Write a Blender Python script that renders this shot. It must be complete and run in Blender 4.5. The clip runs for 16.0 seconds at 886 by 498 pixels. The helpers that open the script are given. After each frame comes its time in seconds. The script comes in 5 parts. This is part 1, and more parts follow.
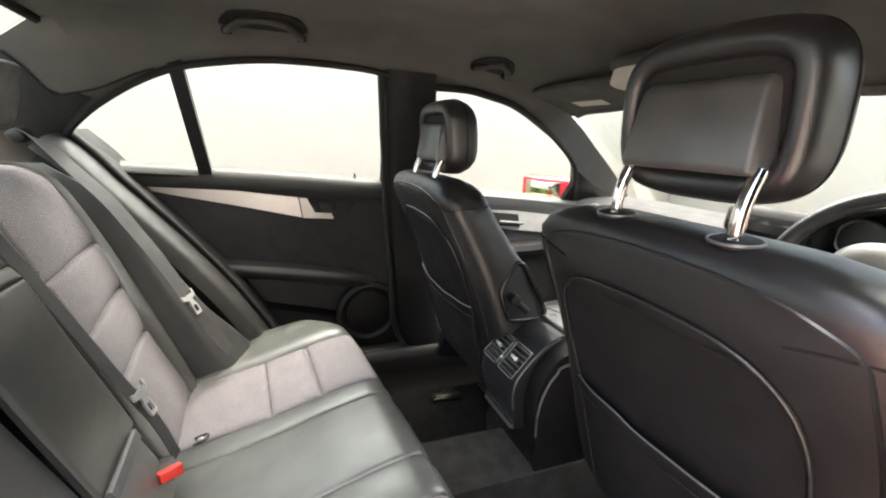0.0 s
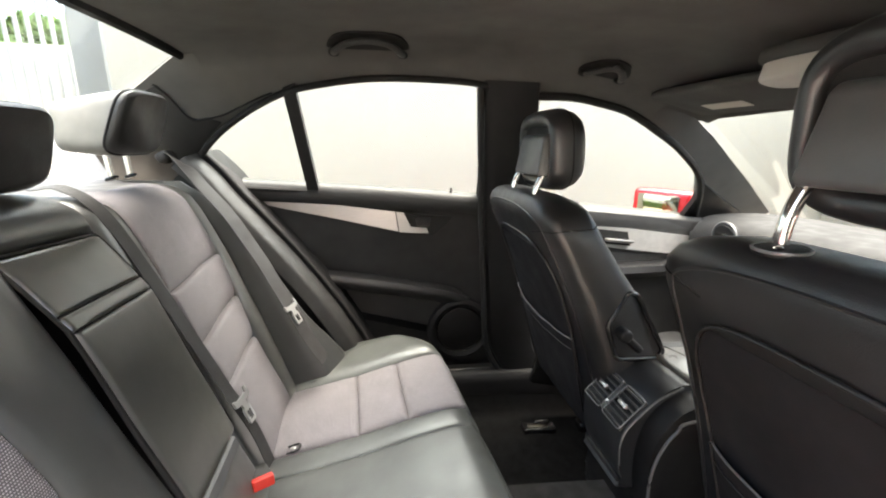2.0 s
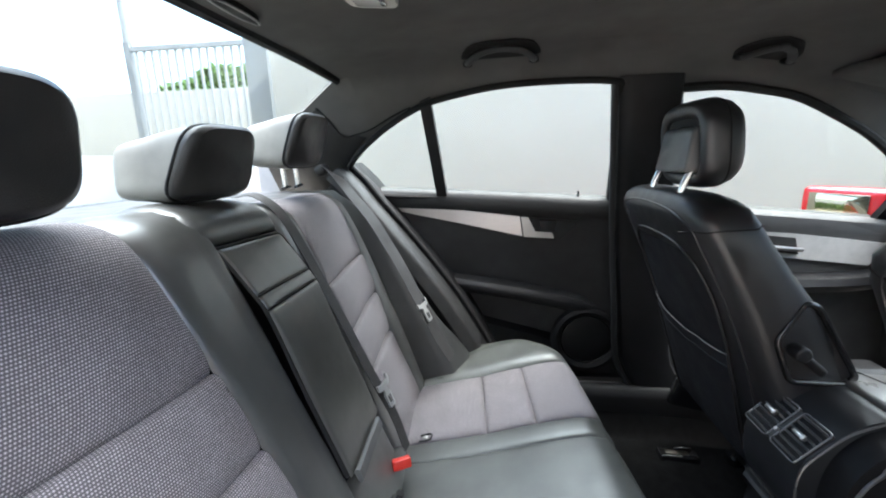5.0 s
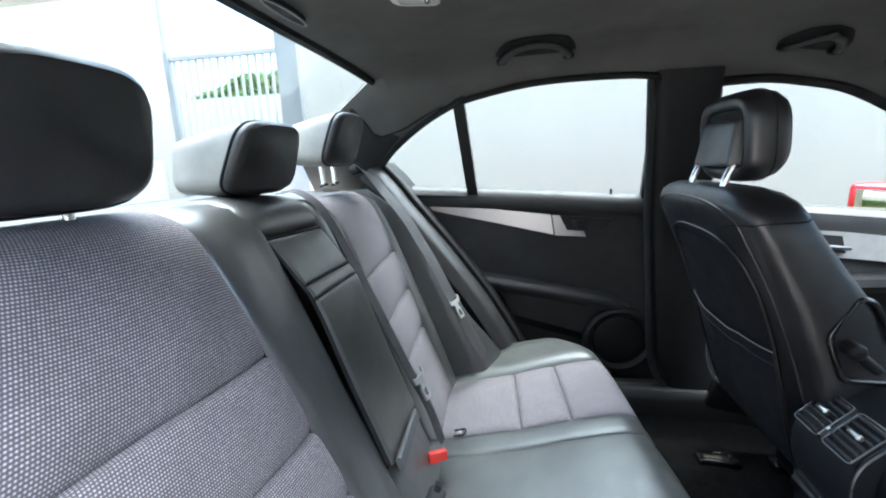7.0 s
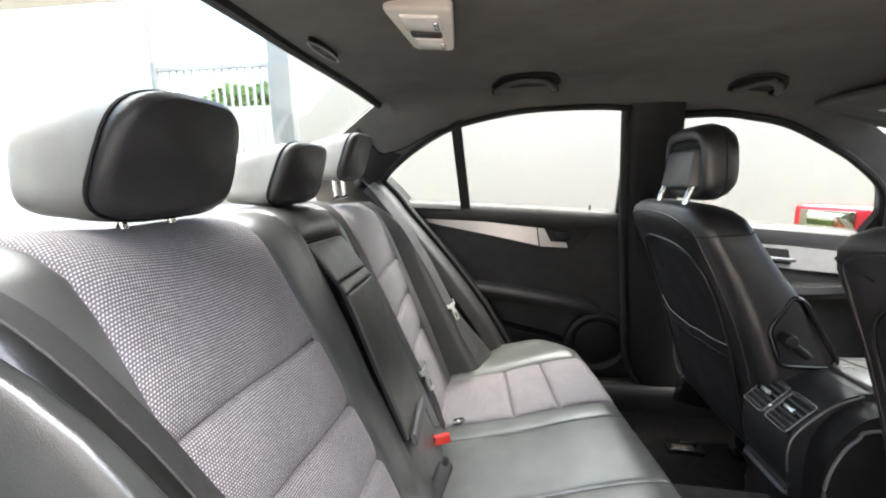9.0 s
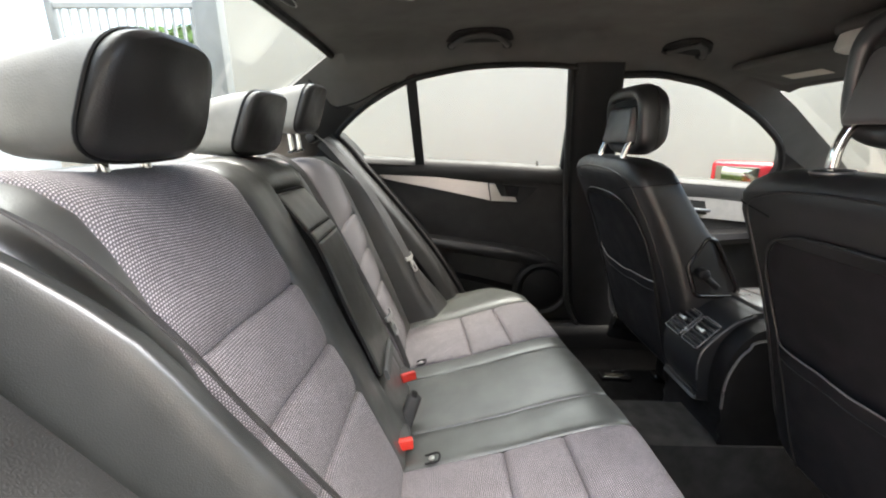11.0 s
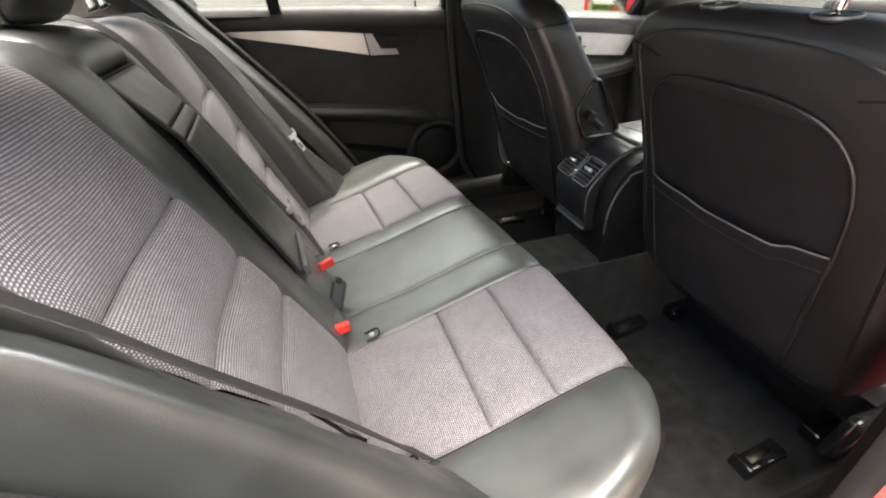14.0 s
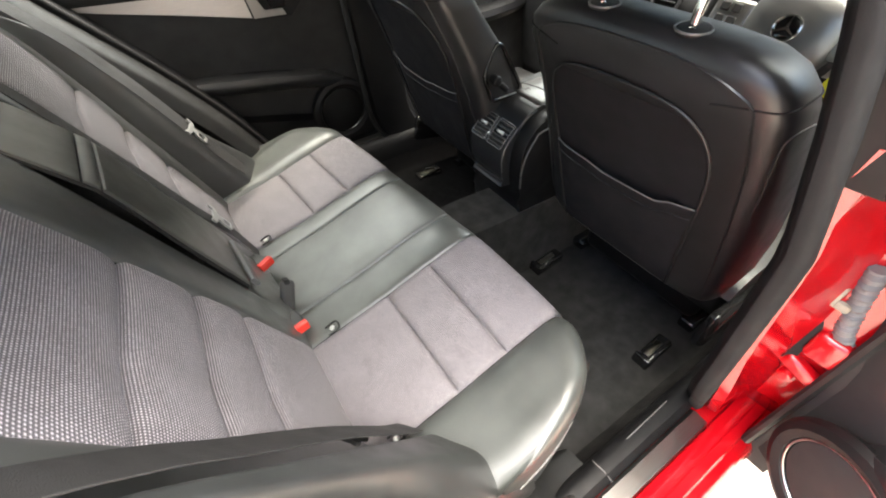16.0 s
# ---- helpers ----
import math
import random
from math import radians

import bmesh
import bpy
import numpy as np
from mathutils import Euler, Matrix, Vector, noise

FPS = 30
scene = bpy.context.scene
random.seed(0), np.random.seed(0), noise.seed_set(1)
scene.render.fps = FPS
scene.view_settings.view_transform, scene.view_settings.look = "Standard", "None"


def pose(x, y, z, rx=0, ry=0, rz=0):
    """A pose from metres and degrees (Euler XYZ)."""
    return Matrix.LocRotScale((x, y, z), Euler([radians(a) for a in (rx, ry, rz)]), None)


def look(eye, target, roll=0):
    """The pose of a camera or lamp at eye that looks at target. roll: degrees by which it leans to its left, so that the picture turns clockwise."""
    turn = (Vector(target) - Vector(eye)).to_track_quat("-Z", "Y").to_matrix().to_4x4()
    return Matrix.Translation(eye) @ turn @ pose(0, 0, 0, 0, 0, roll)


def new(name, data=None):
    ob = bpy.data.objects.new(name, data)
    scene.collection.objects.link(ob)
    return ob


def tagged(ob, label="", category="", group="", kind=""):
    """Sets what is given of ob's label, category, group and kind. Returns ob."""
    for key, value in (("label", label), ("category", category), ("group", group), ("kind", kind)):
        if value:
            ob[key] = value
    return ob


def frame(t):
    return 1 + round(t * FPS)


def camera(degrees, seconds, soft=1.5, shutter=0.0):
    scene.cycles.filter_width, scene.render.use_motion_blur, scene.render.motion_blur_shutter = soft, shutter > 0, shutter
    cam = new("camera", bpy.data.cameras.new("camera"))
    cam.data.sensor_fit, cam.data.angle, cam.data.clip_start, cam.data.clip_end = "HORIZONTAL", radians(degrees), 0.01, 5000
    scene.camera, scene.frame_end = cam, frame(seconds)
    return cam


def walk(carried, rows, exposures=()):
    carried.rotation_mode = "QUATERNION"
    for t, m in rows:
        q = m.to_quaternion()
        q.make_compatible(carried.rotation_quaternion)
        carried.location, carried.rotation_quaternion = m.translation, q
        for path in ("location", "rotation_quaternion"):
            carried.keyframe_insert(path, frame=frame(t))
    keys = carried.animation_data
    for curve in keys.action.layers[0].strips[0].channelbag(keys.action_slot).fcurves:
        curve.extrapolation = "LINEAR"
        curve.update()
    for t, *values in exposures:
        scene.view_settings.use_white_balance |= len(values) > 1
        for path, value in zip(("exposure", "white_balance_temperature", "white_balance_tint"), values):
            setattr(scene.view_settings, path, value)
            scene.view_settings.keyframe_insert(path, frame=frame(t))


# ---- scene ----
cam = camera(94.3, 16.0, 2.0)
PATH = [
    (0, (-0.289, -0.639, 1.17), (0.464, 1.139, 0.649), 2.8),
    (0.5, (-0.269, -0.622, 1.164), (0.383, 1.197, 0.648), 2.6),
    (1, (-0.26, -0.603, 1.168), (0.268, 1.257, 0.656), 2.1),
    (1.5, (-0.264, -0.59, 1.174), (0.158, 1.299, 0.671), 1.7),
    (2, (-0.269, -0.577, 1.179), (0.041, 1.336, 0.686), 1.3),
    (2.5, (-0.274, -0.575, 1.177), (-0.06, 1.354, 0.697), 0.8),
    (3, (-0.283, -0.575, 1.174), (-0.167, 1.366, 0.704), 0.2),
    (3.5, (-0.29, -0.579, 1.169), (-0.266, 1.369, 0.717), -0.3),
    (4, (-0.299, -0.587, 1.168), (-0.372, 1.361, 0.72), -0.9),
    (6.5, (-0.321, -0.601, 1.15), (-0.656, 1.324, 0.723), -2.1),
    (7, (-0.334, -0.61, 1.148), (-0.67, 1.317, 0.729), -2.2),
    (7.5, (-0.347, -0.625, 1.151), (-0.674, 1.308, 0.755), -2.0),
    (8, (-0.358, -0.649, 1.157), (-0.65, 1.293, 0.781), -1.7),
    (8.5, (-0.369, -0.685, 1.164), (-0.627, 1.265, 0.801), -1.5),
    (8.7, (-0.37, -0.705, 1.16), (-0.62, 1.248, 0.809), -1.3),
    (10.8, (-0.412, -0.778, 1.149), (-0.401, 1.154, 0.63), -0.3),
    (11, (-0.41, -0.784, 1.143), (-0.373, 1.141, 0.602), -0.4),
    (11.5, (-0.404, -0.794, 1.123), (-0.306, 1.109, 0.517), -0.3),
    (12, (-0.389, -0.815, 1.101), (-0.226, 1.053, 0.406), -0.7),
    (12.5, (-0.383, -0.828, 1.095), (-0.152, 0.998, 0.312), -0.9),
    (13, (-0.386, -0.81, 1.094), (-0.072, 0.948, 0.194), -1.5),
    (13.5, (-0.41, -0.774, 1.104), (0.002, 0.891, 0.077), -2.0),
    (14, (-0.451, -0.734, 1.158), (0.046, 0.817, -0.003), -2.6),
    (14.5, (-0.476, -0.717, 1.203), (0.089, 0.724, -0.064), -2.9),
    (15, (-0.475, -0.714, 1.241), (0.154, 0.615, -0.115), -3.0),
    (15.5, (-0.466, -0.711, 1.266), (0.226, 0.535, -0.137), -2.7),
    (16, (-0.479, -0.698, 1.28), (0.269, 0.482, -0.152), -2.4),
]
EXPOSURES = [(0.0, 3.97, 7150, 10), (2.5, 3.83, 7100, 10), (4.0, 3.45, 6600, 10), (6.5, 3.60, 5600, 4), (8.5, 3.85, 6500, 10), (11.0, 3.48, 6900, 10), (13.5, 3.60, 7100, 10), (16.0, 3.62, 7100, 9)]
walk(cam, [(t, look(eye, target, roll)) for t, eye, target, roll in PATH], EXPOSURES)

# ---- light ----
world = bpy.data.worlds.new("sky_world")
scene.world = world
world.use_nodes = True
SUN_EL, SUN_ROT = radians(77), radians(60)
wn = world.node_tree.nodes
sky = wn.new("ShaderNodeTexSky")
sky.sky_type, sky.sun_disc = 'NISHITA', False
sky.sun_elevation, sky.sun_rotation = SUN_EL, SUN_ROT
sky.air_density, sky.dust_density = 1.0, 3.0
wn["Background"].inputs["Strength"].default_value = 0.15
world.node_tree.links.new(sky.outputs[0], wn["Background"].inputs["Color"])
sun = bpy.data.lights.new("sun", 'SUN')
sun.energy, sun.angle, sun.color = 2.8, radians(105), (1.0, 0.96, 0.9)
sun_ob = new("sun", sun)
sun_dir = Vector((math.sin(SUN_ROT) * math.cos(SUN_EL), math.cos(SUN_ROT) * math.cos(SUN_EL), math.sin(SUN_EL)))
sun_ob.matrix_world = look(sun_dir * 20, (0, 0, 0))


# ---- materials ----
def lerp(a, b, t):
    return a + (b - a) * t


def nodes_of(name):
    m = bpy.data.materials.new(name)
    m.use_nodes = True
    nt = m.node_tree
    return m, nt, nt.nodes["Principled BSDF"]


def ramp(nt, fac, stops):
    r = nt.nodes.new("ShaderNodeValToRGB")
    nt.links.new(fac, r.inputs[0])
    el = r.color_ramp.elements
    while len(el) < len(stops):
        el.new(0.5)
    for e, (p, c) in zip(el, stops):
        e.position, e.color = p, (*c, 1)
    return r.outputs[0]


def noise_of(nt, scale, detail=3, coord="Object", rough=0.5, stretch=None):
    tc = nt.nodes.new("ShaderNodeTexCoord")
    n = nt.nodes.new("ShaderNodeTexNoise")
    n.inputs["Scale"].default_value, n.inputs["Detail"].default_value = scale, detail
    n.inputs["Roughness"].default_value = rough
    src = tc.outputs[coord]
    if stretch:
        mp = nt.nodes.new("ShaderNodeMapping")
        mp.inputs["Scale"].default_value = stretch
        nt.links.new(src, mp.inputs[0])
        src = mp.outputs[0]
    nt.links.new(src, n.inputs["Vector"])
    return n.outputs["Fac"]


def bump(nt, b, height, strength, distance):
    k = nt.nodes.new("ShaderNodeBump")
    k.inputs["Strength"].default_value, k.inputs["Distance"].default_value = strength, distance
    nt.links.new(height, k.inputs["Height"])
    prev = b.inputs["Normal"].links
    if prev:
        nt.links.new(prev[0].from_socket, k.inputs["Normal"])
    nt.links.new(k.outputs[0], b.inputs["Normal"])


def plain(name, colour, rough, metal=0.0, vary=0.25, scale=9.0, grain=0.0, grain_scale=400.0, coat=0.0, spec=0.5):
    """Colour and roughness with a coarse variation and a fine grain."""
    m, nt, b = nodes_of(name)
    lo = tuple(c * (1 - vary) for c in colour)
    hi = tuple(min(1, c * (1 + vary)) for c in colour)
    nt.links.new(ramp(nt, noise_of(nt, scale), ((0.3, lo), (0.7, hi))), b.inputs["Base Color"])
    rr = ramp(nt, noise_of(nt, scale * 2.3, 4), ((0.3, (rough * 0.85,) * 3), (0.7, (min(1, rough * 1.15),) * 3)))
    nt.links.new(rr, b.inputs["Roughness"])
    b.inputs["Metallic"].default_value = metal
    b.inputs["Coat Weight"].default_value = coat
    b.inputs["Coat Roughness"].default_value = 0.05
    b.inputs["Specular IOR Level"].default_value = spec
    if grain:
        bump(nt, b, noise_of(nt, grain_scale, 2), grain, 0.0006)
    return m


def leather_mat(name, colour, rough, grain=0.5, spec=0.5, coat=0.0, crease=0.14, pebble=520, ior=1.5):
    """Pigmented leather: pebbled grain and slow creases."""
    m, nt, b = nodes_of(name)
    lo = tuple(c * 0.75 for c in colour)
    hi = tuple(c * 1.25 for c in colour)
    nt.links.new(ramp(nt, noise_of(nt, 14), ((0.3, lo), (0.7, hi))), b.inputs["Base Color"])
    nt.links.new(ramp(nt, noise_of(nt, 30, 4), ((0.3, (rough * 0.85,) * 3), (0.7, (rough * 1.15,) * 3))), b.inputs["Roughness"])
    b.inputs["Specular IOR Level"].default_value = spec
    b.inputs["Coat Weight"].default_value, b.inputs["Coat Roughness"].default_value = coat, rough * 0.9
    b.inputs["IOR"].default_value = ior
    tc = nt.nodes.new("ShaderNodeTexCoord")
    vo = nt.nodes.new("ShaderNodeTexVoronoi")
    vo.inputs["Scale"].default_value = pebble
    nt.links.new(tc.outputs["Object"], vo.inputs["Vector"])
    bump(nt, b, vo.outputs["Distance"], grain, 0.0006)
    bump(nt, b, noise_of(nt, 26, 3), crease, 0.003)
    return m


def weave_mat(name, dark, light, pitch_u=0.0030, pitch_v=0.0031):
    """Two-tone woven cloth; the map runs in metres across and along a panel."""
    m, nt, b = nodes_of(name)
    tc = nt.nodes.new("ShaderNodeTexCoord")
    sep = nt.nodes.new("ShaderNodeSeparateXYZ")
    nt.links.new(tc.outputs["UV"], sep.inputs[0])

    def mth(op, a, c=None, k=None):
        n = nt.nodes.new("ShaderNodeMath")
        n.operation = op
        for i, v in enumerate((a, c)):
            if v is None:
                continue
            if isinstance(v, (int, float)):
                n.inputs[i].default_value = v
            else:
                nt.links.new(v, n.inputs[i])
        return n.outputs[0]
    row = mth('FLOOR', mth('DIVIDE', sep.outputs[1], pitch_v))
    shift = mth('MULTIPLY', mth('MODULO', row, 2.0), 0.5)
    cu = mth('FRACT', mth('ADD', mth('DIVIDE', sep.outputs[0], pitch_u), shift))
    cv = mth('FRACT', mth('DIVIDE', sep.outputs[1], pitch_v))
    dv = mth('ABSOLUTE', mth('SUBTRACT', cv, 0.5))
    slant = mth('MULTIPLY', mth('SUBTRACT', cv, 0.5), 0.25)
    du = mth('ABSOLUTE', mth('SUBTRACT', mth('SUBTRACT', cu, 0.5), slant))
    cell = nt.nodes.new("ShaderNodeTexWhiteNoise")
    cell.noise_dimensions = '2D'
    ids = nt.nodes.new("ShaderNodeCombineXYZ")
    nt.links.new(mth('FLOOR', mth('ADD', mth('DIVIDE', sep.outputs[0], pitch_u), shift)), ids.inputs[0])
    nt.links.new(row, ids.inputs[1])
    nt.links.new(ids.outputs[0], cell.inputs["Vector"])
    r = mth('SQRT', mth('ADD', mth('MULTIPLY', mth('MULTIPLY', du, du), 0.8), mth('MULTIPLY', dv, dv)))
    groove = mth('MULTIPLY', mth('POWER', mth('MULTIPLY', dv, 2.0), 4.0), 0.12)
    yarn = mth('ADD', r, groove)
    dots = mth('ADD', yarn, mth('MULTIPLY', mth('SUBTRACT', noise_of(nt, 900, 1), 0.5), 0.20))
    dots = mth('ADD', dots, mth('MULTIPLY', mth('SUBTRACT', cell.outputs["Value"], 0.5), 0.07))
    mid_tone = tuple(lerp(p, q, 0.40) for p, q in zip(dark, light))
    col = ramp(nt, dots, ((0.08, light), (0.22, mid_tone), (0.46, dark)))
    mix = nt.nodes.new("ShaderNodeMixRGB")
    mix.blend_type = 'MULTIPLY'
    mix.inputs[0].default_value = 0.7
    nt.links.new(col, mix.inputs[1])
    nt.links.new(ramp(nt, noise_of(nt, 18, 4), ((0.3, (0.78, 0.77, 0.77)), (0.7, (1, 1, 1)))), mix.inputs[2])
    nt.links.new(mix.outputs[0], b.inputs["Base Color"])
    b.inputs["Roughness"].default_value = 0.8
    b.inputs["Sheen Weight"].default_value = 0.06
    bump(nt, b, mth('SUBTRACT', 1.0, yarn), 0.7, 0.0012)
    return m


def glass_mat(name, tint):
    """Thin pane: clear with a reflection that grows towards grazing."""
    m, nt, b = nodes_of(name)
    out = nt.nodes["Material Output"]
    tr = nt.nodes.new("ShaderNodeBsdfTransparent")
    tr.inputs[0].default_value = (*tint, 1)
    gl = nt.nodes.new("ShaderNodeBsdfGlossy")
    gl.inputs["Roughness"].default_value = 0.01
    fr = nt.nodes.new("ShaderNodeLayerWeight")
    fr.inputs[0].default_value = 0.5
    pw = nt.nodes.new("ShaderNodeMath")
    pw.operation = 'POWER'
    pw.inputs[1].default_value = 5.0
    nt.links.new(fr.outputs["Facing"], pw.inputs[0])
    ad = nt.nodes.new("ShaderNodeMath")
    ad.operation = 'MULTIPLY_ADD'
    ad.inputs[1].default_value, ad.inputs[2].default_value = 0.5, 0.02
    nt.links.new(pw.outputs[0], ad.inputs[0])
    mx = nt.nodes.new("ShaderNodeMixShader")
    nt.links.new(ad.outputs[0], mx.inputs[0])
    nt.links.new(tr.outputs[0], mx.inputs[1])
    nt.links.new(gl.outputs[0], mx.inputs[2])
    nt.links.new(mx.outputs[0], out.inputs[0])
    return m


def brushed_mat(name, colour, rough, stretch):
    m, nt, b = nodes_of(name)
    f = noise_of(nt, 25, 2, stretch=stretch)
    nt.links.new(ramp(nt, f, ((0.3, tuple(c * 0.9 for c in colour)), (0.7, colour))), b.inputs["Base Color"])
    nt.links.new(ramp(nt, f, ((0.3, (rough * 0.8,) * 3), (0.7, (rough * 1.2,) * 3))), b.inputs["Roughness"])
    b.inputs["Metallic"].default_value = 1.0
    bump(nt, b, f, 0.05, 0.0002)
    return m


LEATHER = leather_mat("black_leather", (0.0125, 0.0125, 0.0130), 0.38, 0.2, 0.5, 0.0, 0.06, 800, 1.65)
LEATHER_SEAT = leather_mat("seat_leather", (0.052, 0.056, 0.051), 0.40, 0.12, 0.5, 0.0, 0.06, ior=1.75)
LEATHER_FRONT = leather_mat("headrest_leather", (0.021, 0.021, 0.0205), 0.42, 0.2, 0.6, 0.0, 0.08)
# headrest shell: black leather with the rear window's sky sheen in its pale colour
LEATHER_SHELL_LIT = leather_mat("headrest_leather_sheen", (0.165, 0.165, 0.150), 0.5, 0.2, 0.5, 0.0, 0.08)
LEATHER_BACK = leather_mat("backrest_leather", (0.046, 0.047, 0.043), 0.38, 0.12, 0.5, 0.0, 0.02, ior=2.15)
LEATHER_ARM = leather_mat("armrest_leather", (0.040, 0.040, 0.033), 0.38, 0.04, 0.5, 0.0, 0.0, ior=2.2)
LEATHER_GRAIN = leather_mat("grained_leather", (0.024, 0.0255, 0.0245), 0.36, 0.16, 0.5, 0.0, 0.0, 900, 1.8)
FABRIC = weave_mat("woven_cloth", (0.082, 0.075, 0.078), (0.56, 0.512, 0.527))
HEADLINER = plain("headliner_cloth", (0.102, 0.100, 0.094), 0.95, vary=0.12, grain=0.5, grain_scale=900, spec=0.2)
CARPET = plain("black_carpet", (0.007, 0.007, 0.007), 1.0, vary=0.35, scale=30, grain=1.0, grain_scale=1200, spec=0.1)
MAT_GREY = plain("grey_carpet", (0.028, 0.0275, 0.0265), 1.0, vary=0.3, scale=22, grain=1.0, grain_scale=1200, spec=0.1)
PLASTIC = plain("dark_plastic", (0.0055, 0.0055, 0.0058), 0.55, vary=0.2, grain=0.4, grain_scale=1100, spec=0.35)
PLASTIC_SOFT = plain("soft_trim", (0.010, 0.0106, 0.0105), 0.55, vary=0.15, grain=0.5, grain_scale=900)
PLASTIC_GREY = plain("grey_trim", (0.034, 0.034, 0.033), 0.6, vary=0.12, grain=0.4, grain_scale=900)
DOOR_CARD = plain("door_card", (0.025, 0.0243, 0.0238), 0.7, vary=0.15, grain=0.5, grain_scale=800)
SEAT_BACK = plain("seat_back_cloth", (0.0095, 0.0095, 0.0112), 0.8, vary=0.2, grain=0.5, grain_scale=800, spec=0.25)
GLOSS = plain("gloss_black", (0.012, 0.012, 0.012), 0.12, vary=0.1)
RUBBER = plain("door_rubber", (0.011, 0.0108, 0.0105), 0.75, vary=0.2, grain=0.2, spec=0.3)
SEAL_GREY = plain("matte_door_seal", (0.020, 0.020, 0.020), 0.85, vary=0.15, grain=0.3, spec=0.25)
WEBBING = plain("belt_webbing", (0.022, 0.021, 0.020), 0.65, vary=0.12, grain=0.8, grain_scale=900)
CHROME = plain("chrome", (0.75, 0.74, 0.72), 0.12, 1.0, vary=0.05)
SILVER = brushed_mat("brushed_aluminium", (0.60, 0.57, 0.55), 0.36, (1.0, 30.0, 30.0))
# same aluminium as SILVER, its bright reflection put into a paler, less metallic colour
SILVER_LIT = plain("aluminium_painted_sheen", (0.40, 0.39, 0.37), 0.42, 0.35, vary=0.08, scale=40)
SATIN = plain("satin_metal", (0.50, 0.49, 0.47), 0.32, 1.0, vary=0.08)
STEEL_DULL = plain("dull_steel", (0.11, 0.10, 0.085), 0.45, 1.0, vary=0.3, scale=30)
RED_PAINT = plain("red_car_paint", (0.42, 0.003, 0.008), 0.2, vary=0.05, coat=0.8, spec=0.5)
RED_PLASTIC = plain("red_plastic", (0.62, 0.035, 0.022), 0.4, vary=0.1)
THREAD = plain("light_piping", (0.13, 0.127, 0.122), 0.6, vary=0.15)
PALE = plain("pale_plastic", (0.62, 0.60, 0.55), 0.45, vary=0.08)
LENS = plain("clear_lens", (0.75, 0.74, 0.70), 0.12, vary=0.05, coat=0.5)
PAPER = plain("cream_label", (0.62, 0.58, 0.50), 0.7, vary=0.08)
TONGUE = plain("plated_tongue", (0.36, 0.36, 0.345), 0.36, 0.35, vary=0.08)
PANEL = leather_mat("smooth_panel_leather", (0.055, 0.054, 0.053), 0.40, 0.12, 0.7)
CONSOLE = plain("satin_black", (0.014, 0.015, 0.016), 0.38, vary=0.12, spec=0.6)
SATIN_DARK = plain("dark_satin_metal", (0.15, 0.15, 0.15), 0.35, 0.5, vary=0.08)
LIP_GREY = plain("grey_moulding", (0.075, 0.077, 0.076), 0.45, vary=0.1)
LID = plain("smooth_console_lid", (0.075, 0.073, 0.068), 0.32, vary=0.1, spec=0.8)
YELLOW = plain("yellow_tag", (0.62, 0.62, 0.03), 0.5, vary=0.1)
GREY_HOSE = plain("grey_rubber", (0.16, 0.16, 0.16), 0.5, vary=0.15)
MIRROR_GLASS = plain("tinted_mirror", (0.50, 0.46, 0.36), 0.03, 1.0, vary=0.0)
PANE = glass_mat("window_glass", (0.76, 0.79, 0.77))
LOW_WALL = plain("pale_grey_render", (0.34, 0.36, 0.39), 0.9, vary=0.08, scale=2.0, grain=0.5, grain_scale=60)
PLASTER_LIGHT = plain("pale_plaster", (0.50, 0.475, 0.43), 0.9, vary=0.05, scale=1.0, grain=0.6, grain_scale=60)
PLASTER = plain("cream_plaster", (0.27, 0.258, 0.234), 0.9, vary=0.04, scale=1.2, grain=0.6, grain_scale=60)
CONCRETE = plain("beige_concrete", (0.46, 0.42, 0.36), 0.9, vary=0.12, scale=2.5, grain=0.6, grain_scale=90)
WHITE_METAL = plain("pale_painted_steel", (0.24, 0.245, 0.25), 0.5, vary=0.06)
GREY_METAL = plain("grey_painted_steel", (0.15, 0.155, 0.16), 0.5, vary=0.1)
POST_GREY = plain("galvanised_post", (0.22, 0.225, 0.225), 0.5, vary=0.1)
COLUMN_GREY = plain("grey_column_paint", (0.17, 0.178, 0.185), 0.8, vary=0.06, grain=0.4, grain_scale=60)
LEAF = plain("hedge_leaf", (0.09, 0.16, 0.035), 0.6, vary=0.5, scale=6)


# ---- mesh helpers ----
def part(name, bm, material, parent=None, label="", smooth=40):
    me = bpy.data.meshes.new(name)
    bm.to_mesh(me)
    bm.free()
    me.materials.append(material)
    me.polygons.foreach_set("use_smooth", [True] * len(me.polygons))
    me.set_sharp_from_angle(angle=radians(smooth))
    ob = new(name, me)
    ob.parent = parent
    if label:
        tagged(ob, label)
    return ob


def thing(name, label, category, group="", kind=""):
    return tagged(new(name), label, category, group, kind)


def fixed(bm):
    bmesh.ops.recalc_face_normals(bm, faces=bm.faces)
    return bm


def moved(bm, m):
    bmesh.ops.transform(bm, matrix=m, verts=bm.verts)
    if m.determinant() < 0:
        bmesh.ops.reverse_faces(bm, faces=bm.faces)
    return bm


def joined(*bms):
    out = bmesh.new()
    for b in bms:
        me = bpy.data.meshes.new("tmp")
        b.to_mesh(me)
        out.from_mesh(me)
        bpy.data.meshes.remove(me)
        b.free()
    return out


def rbox(sx, sy, sz, r=0.01, seg=3, m=None):
    bm = bmesh.new()
    bmesh.ops.create_cube(bm, size=1)
    bmesh.ops.scale(bm, vec=(sx, sy, sz), verts=bm.verts)
    r = min(r, 0.49 * min(sx, sy, sz))
    bmesh.ops.bevel(bm, geom=bm.edges[:], offset=r, segments=seg, profile=0.5, affect='EDGES')
    return moved(bm, m) if m else bm


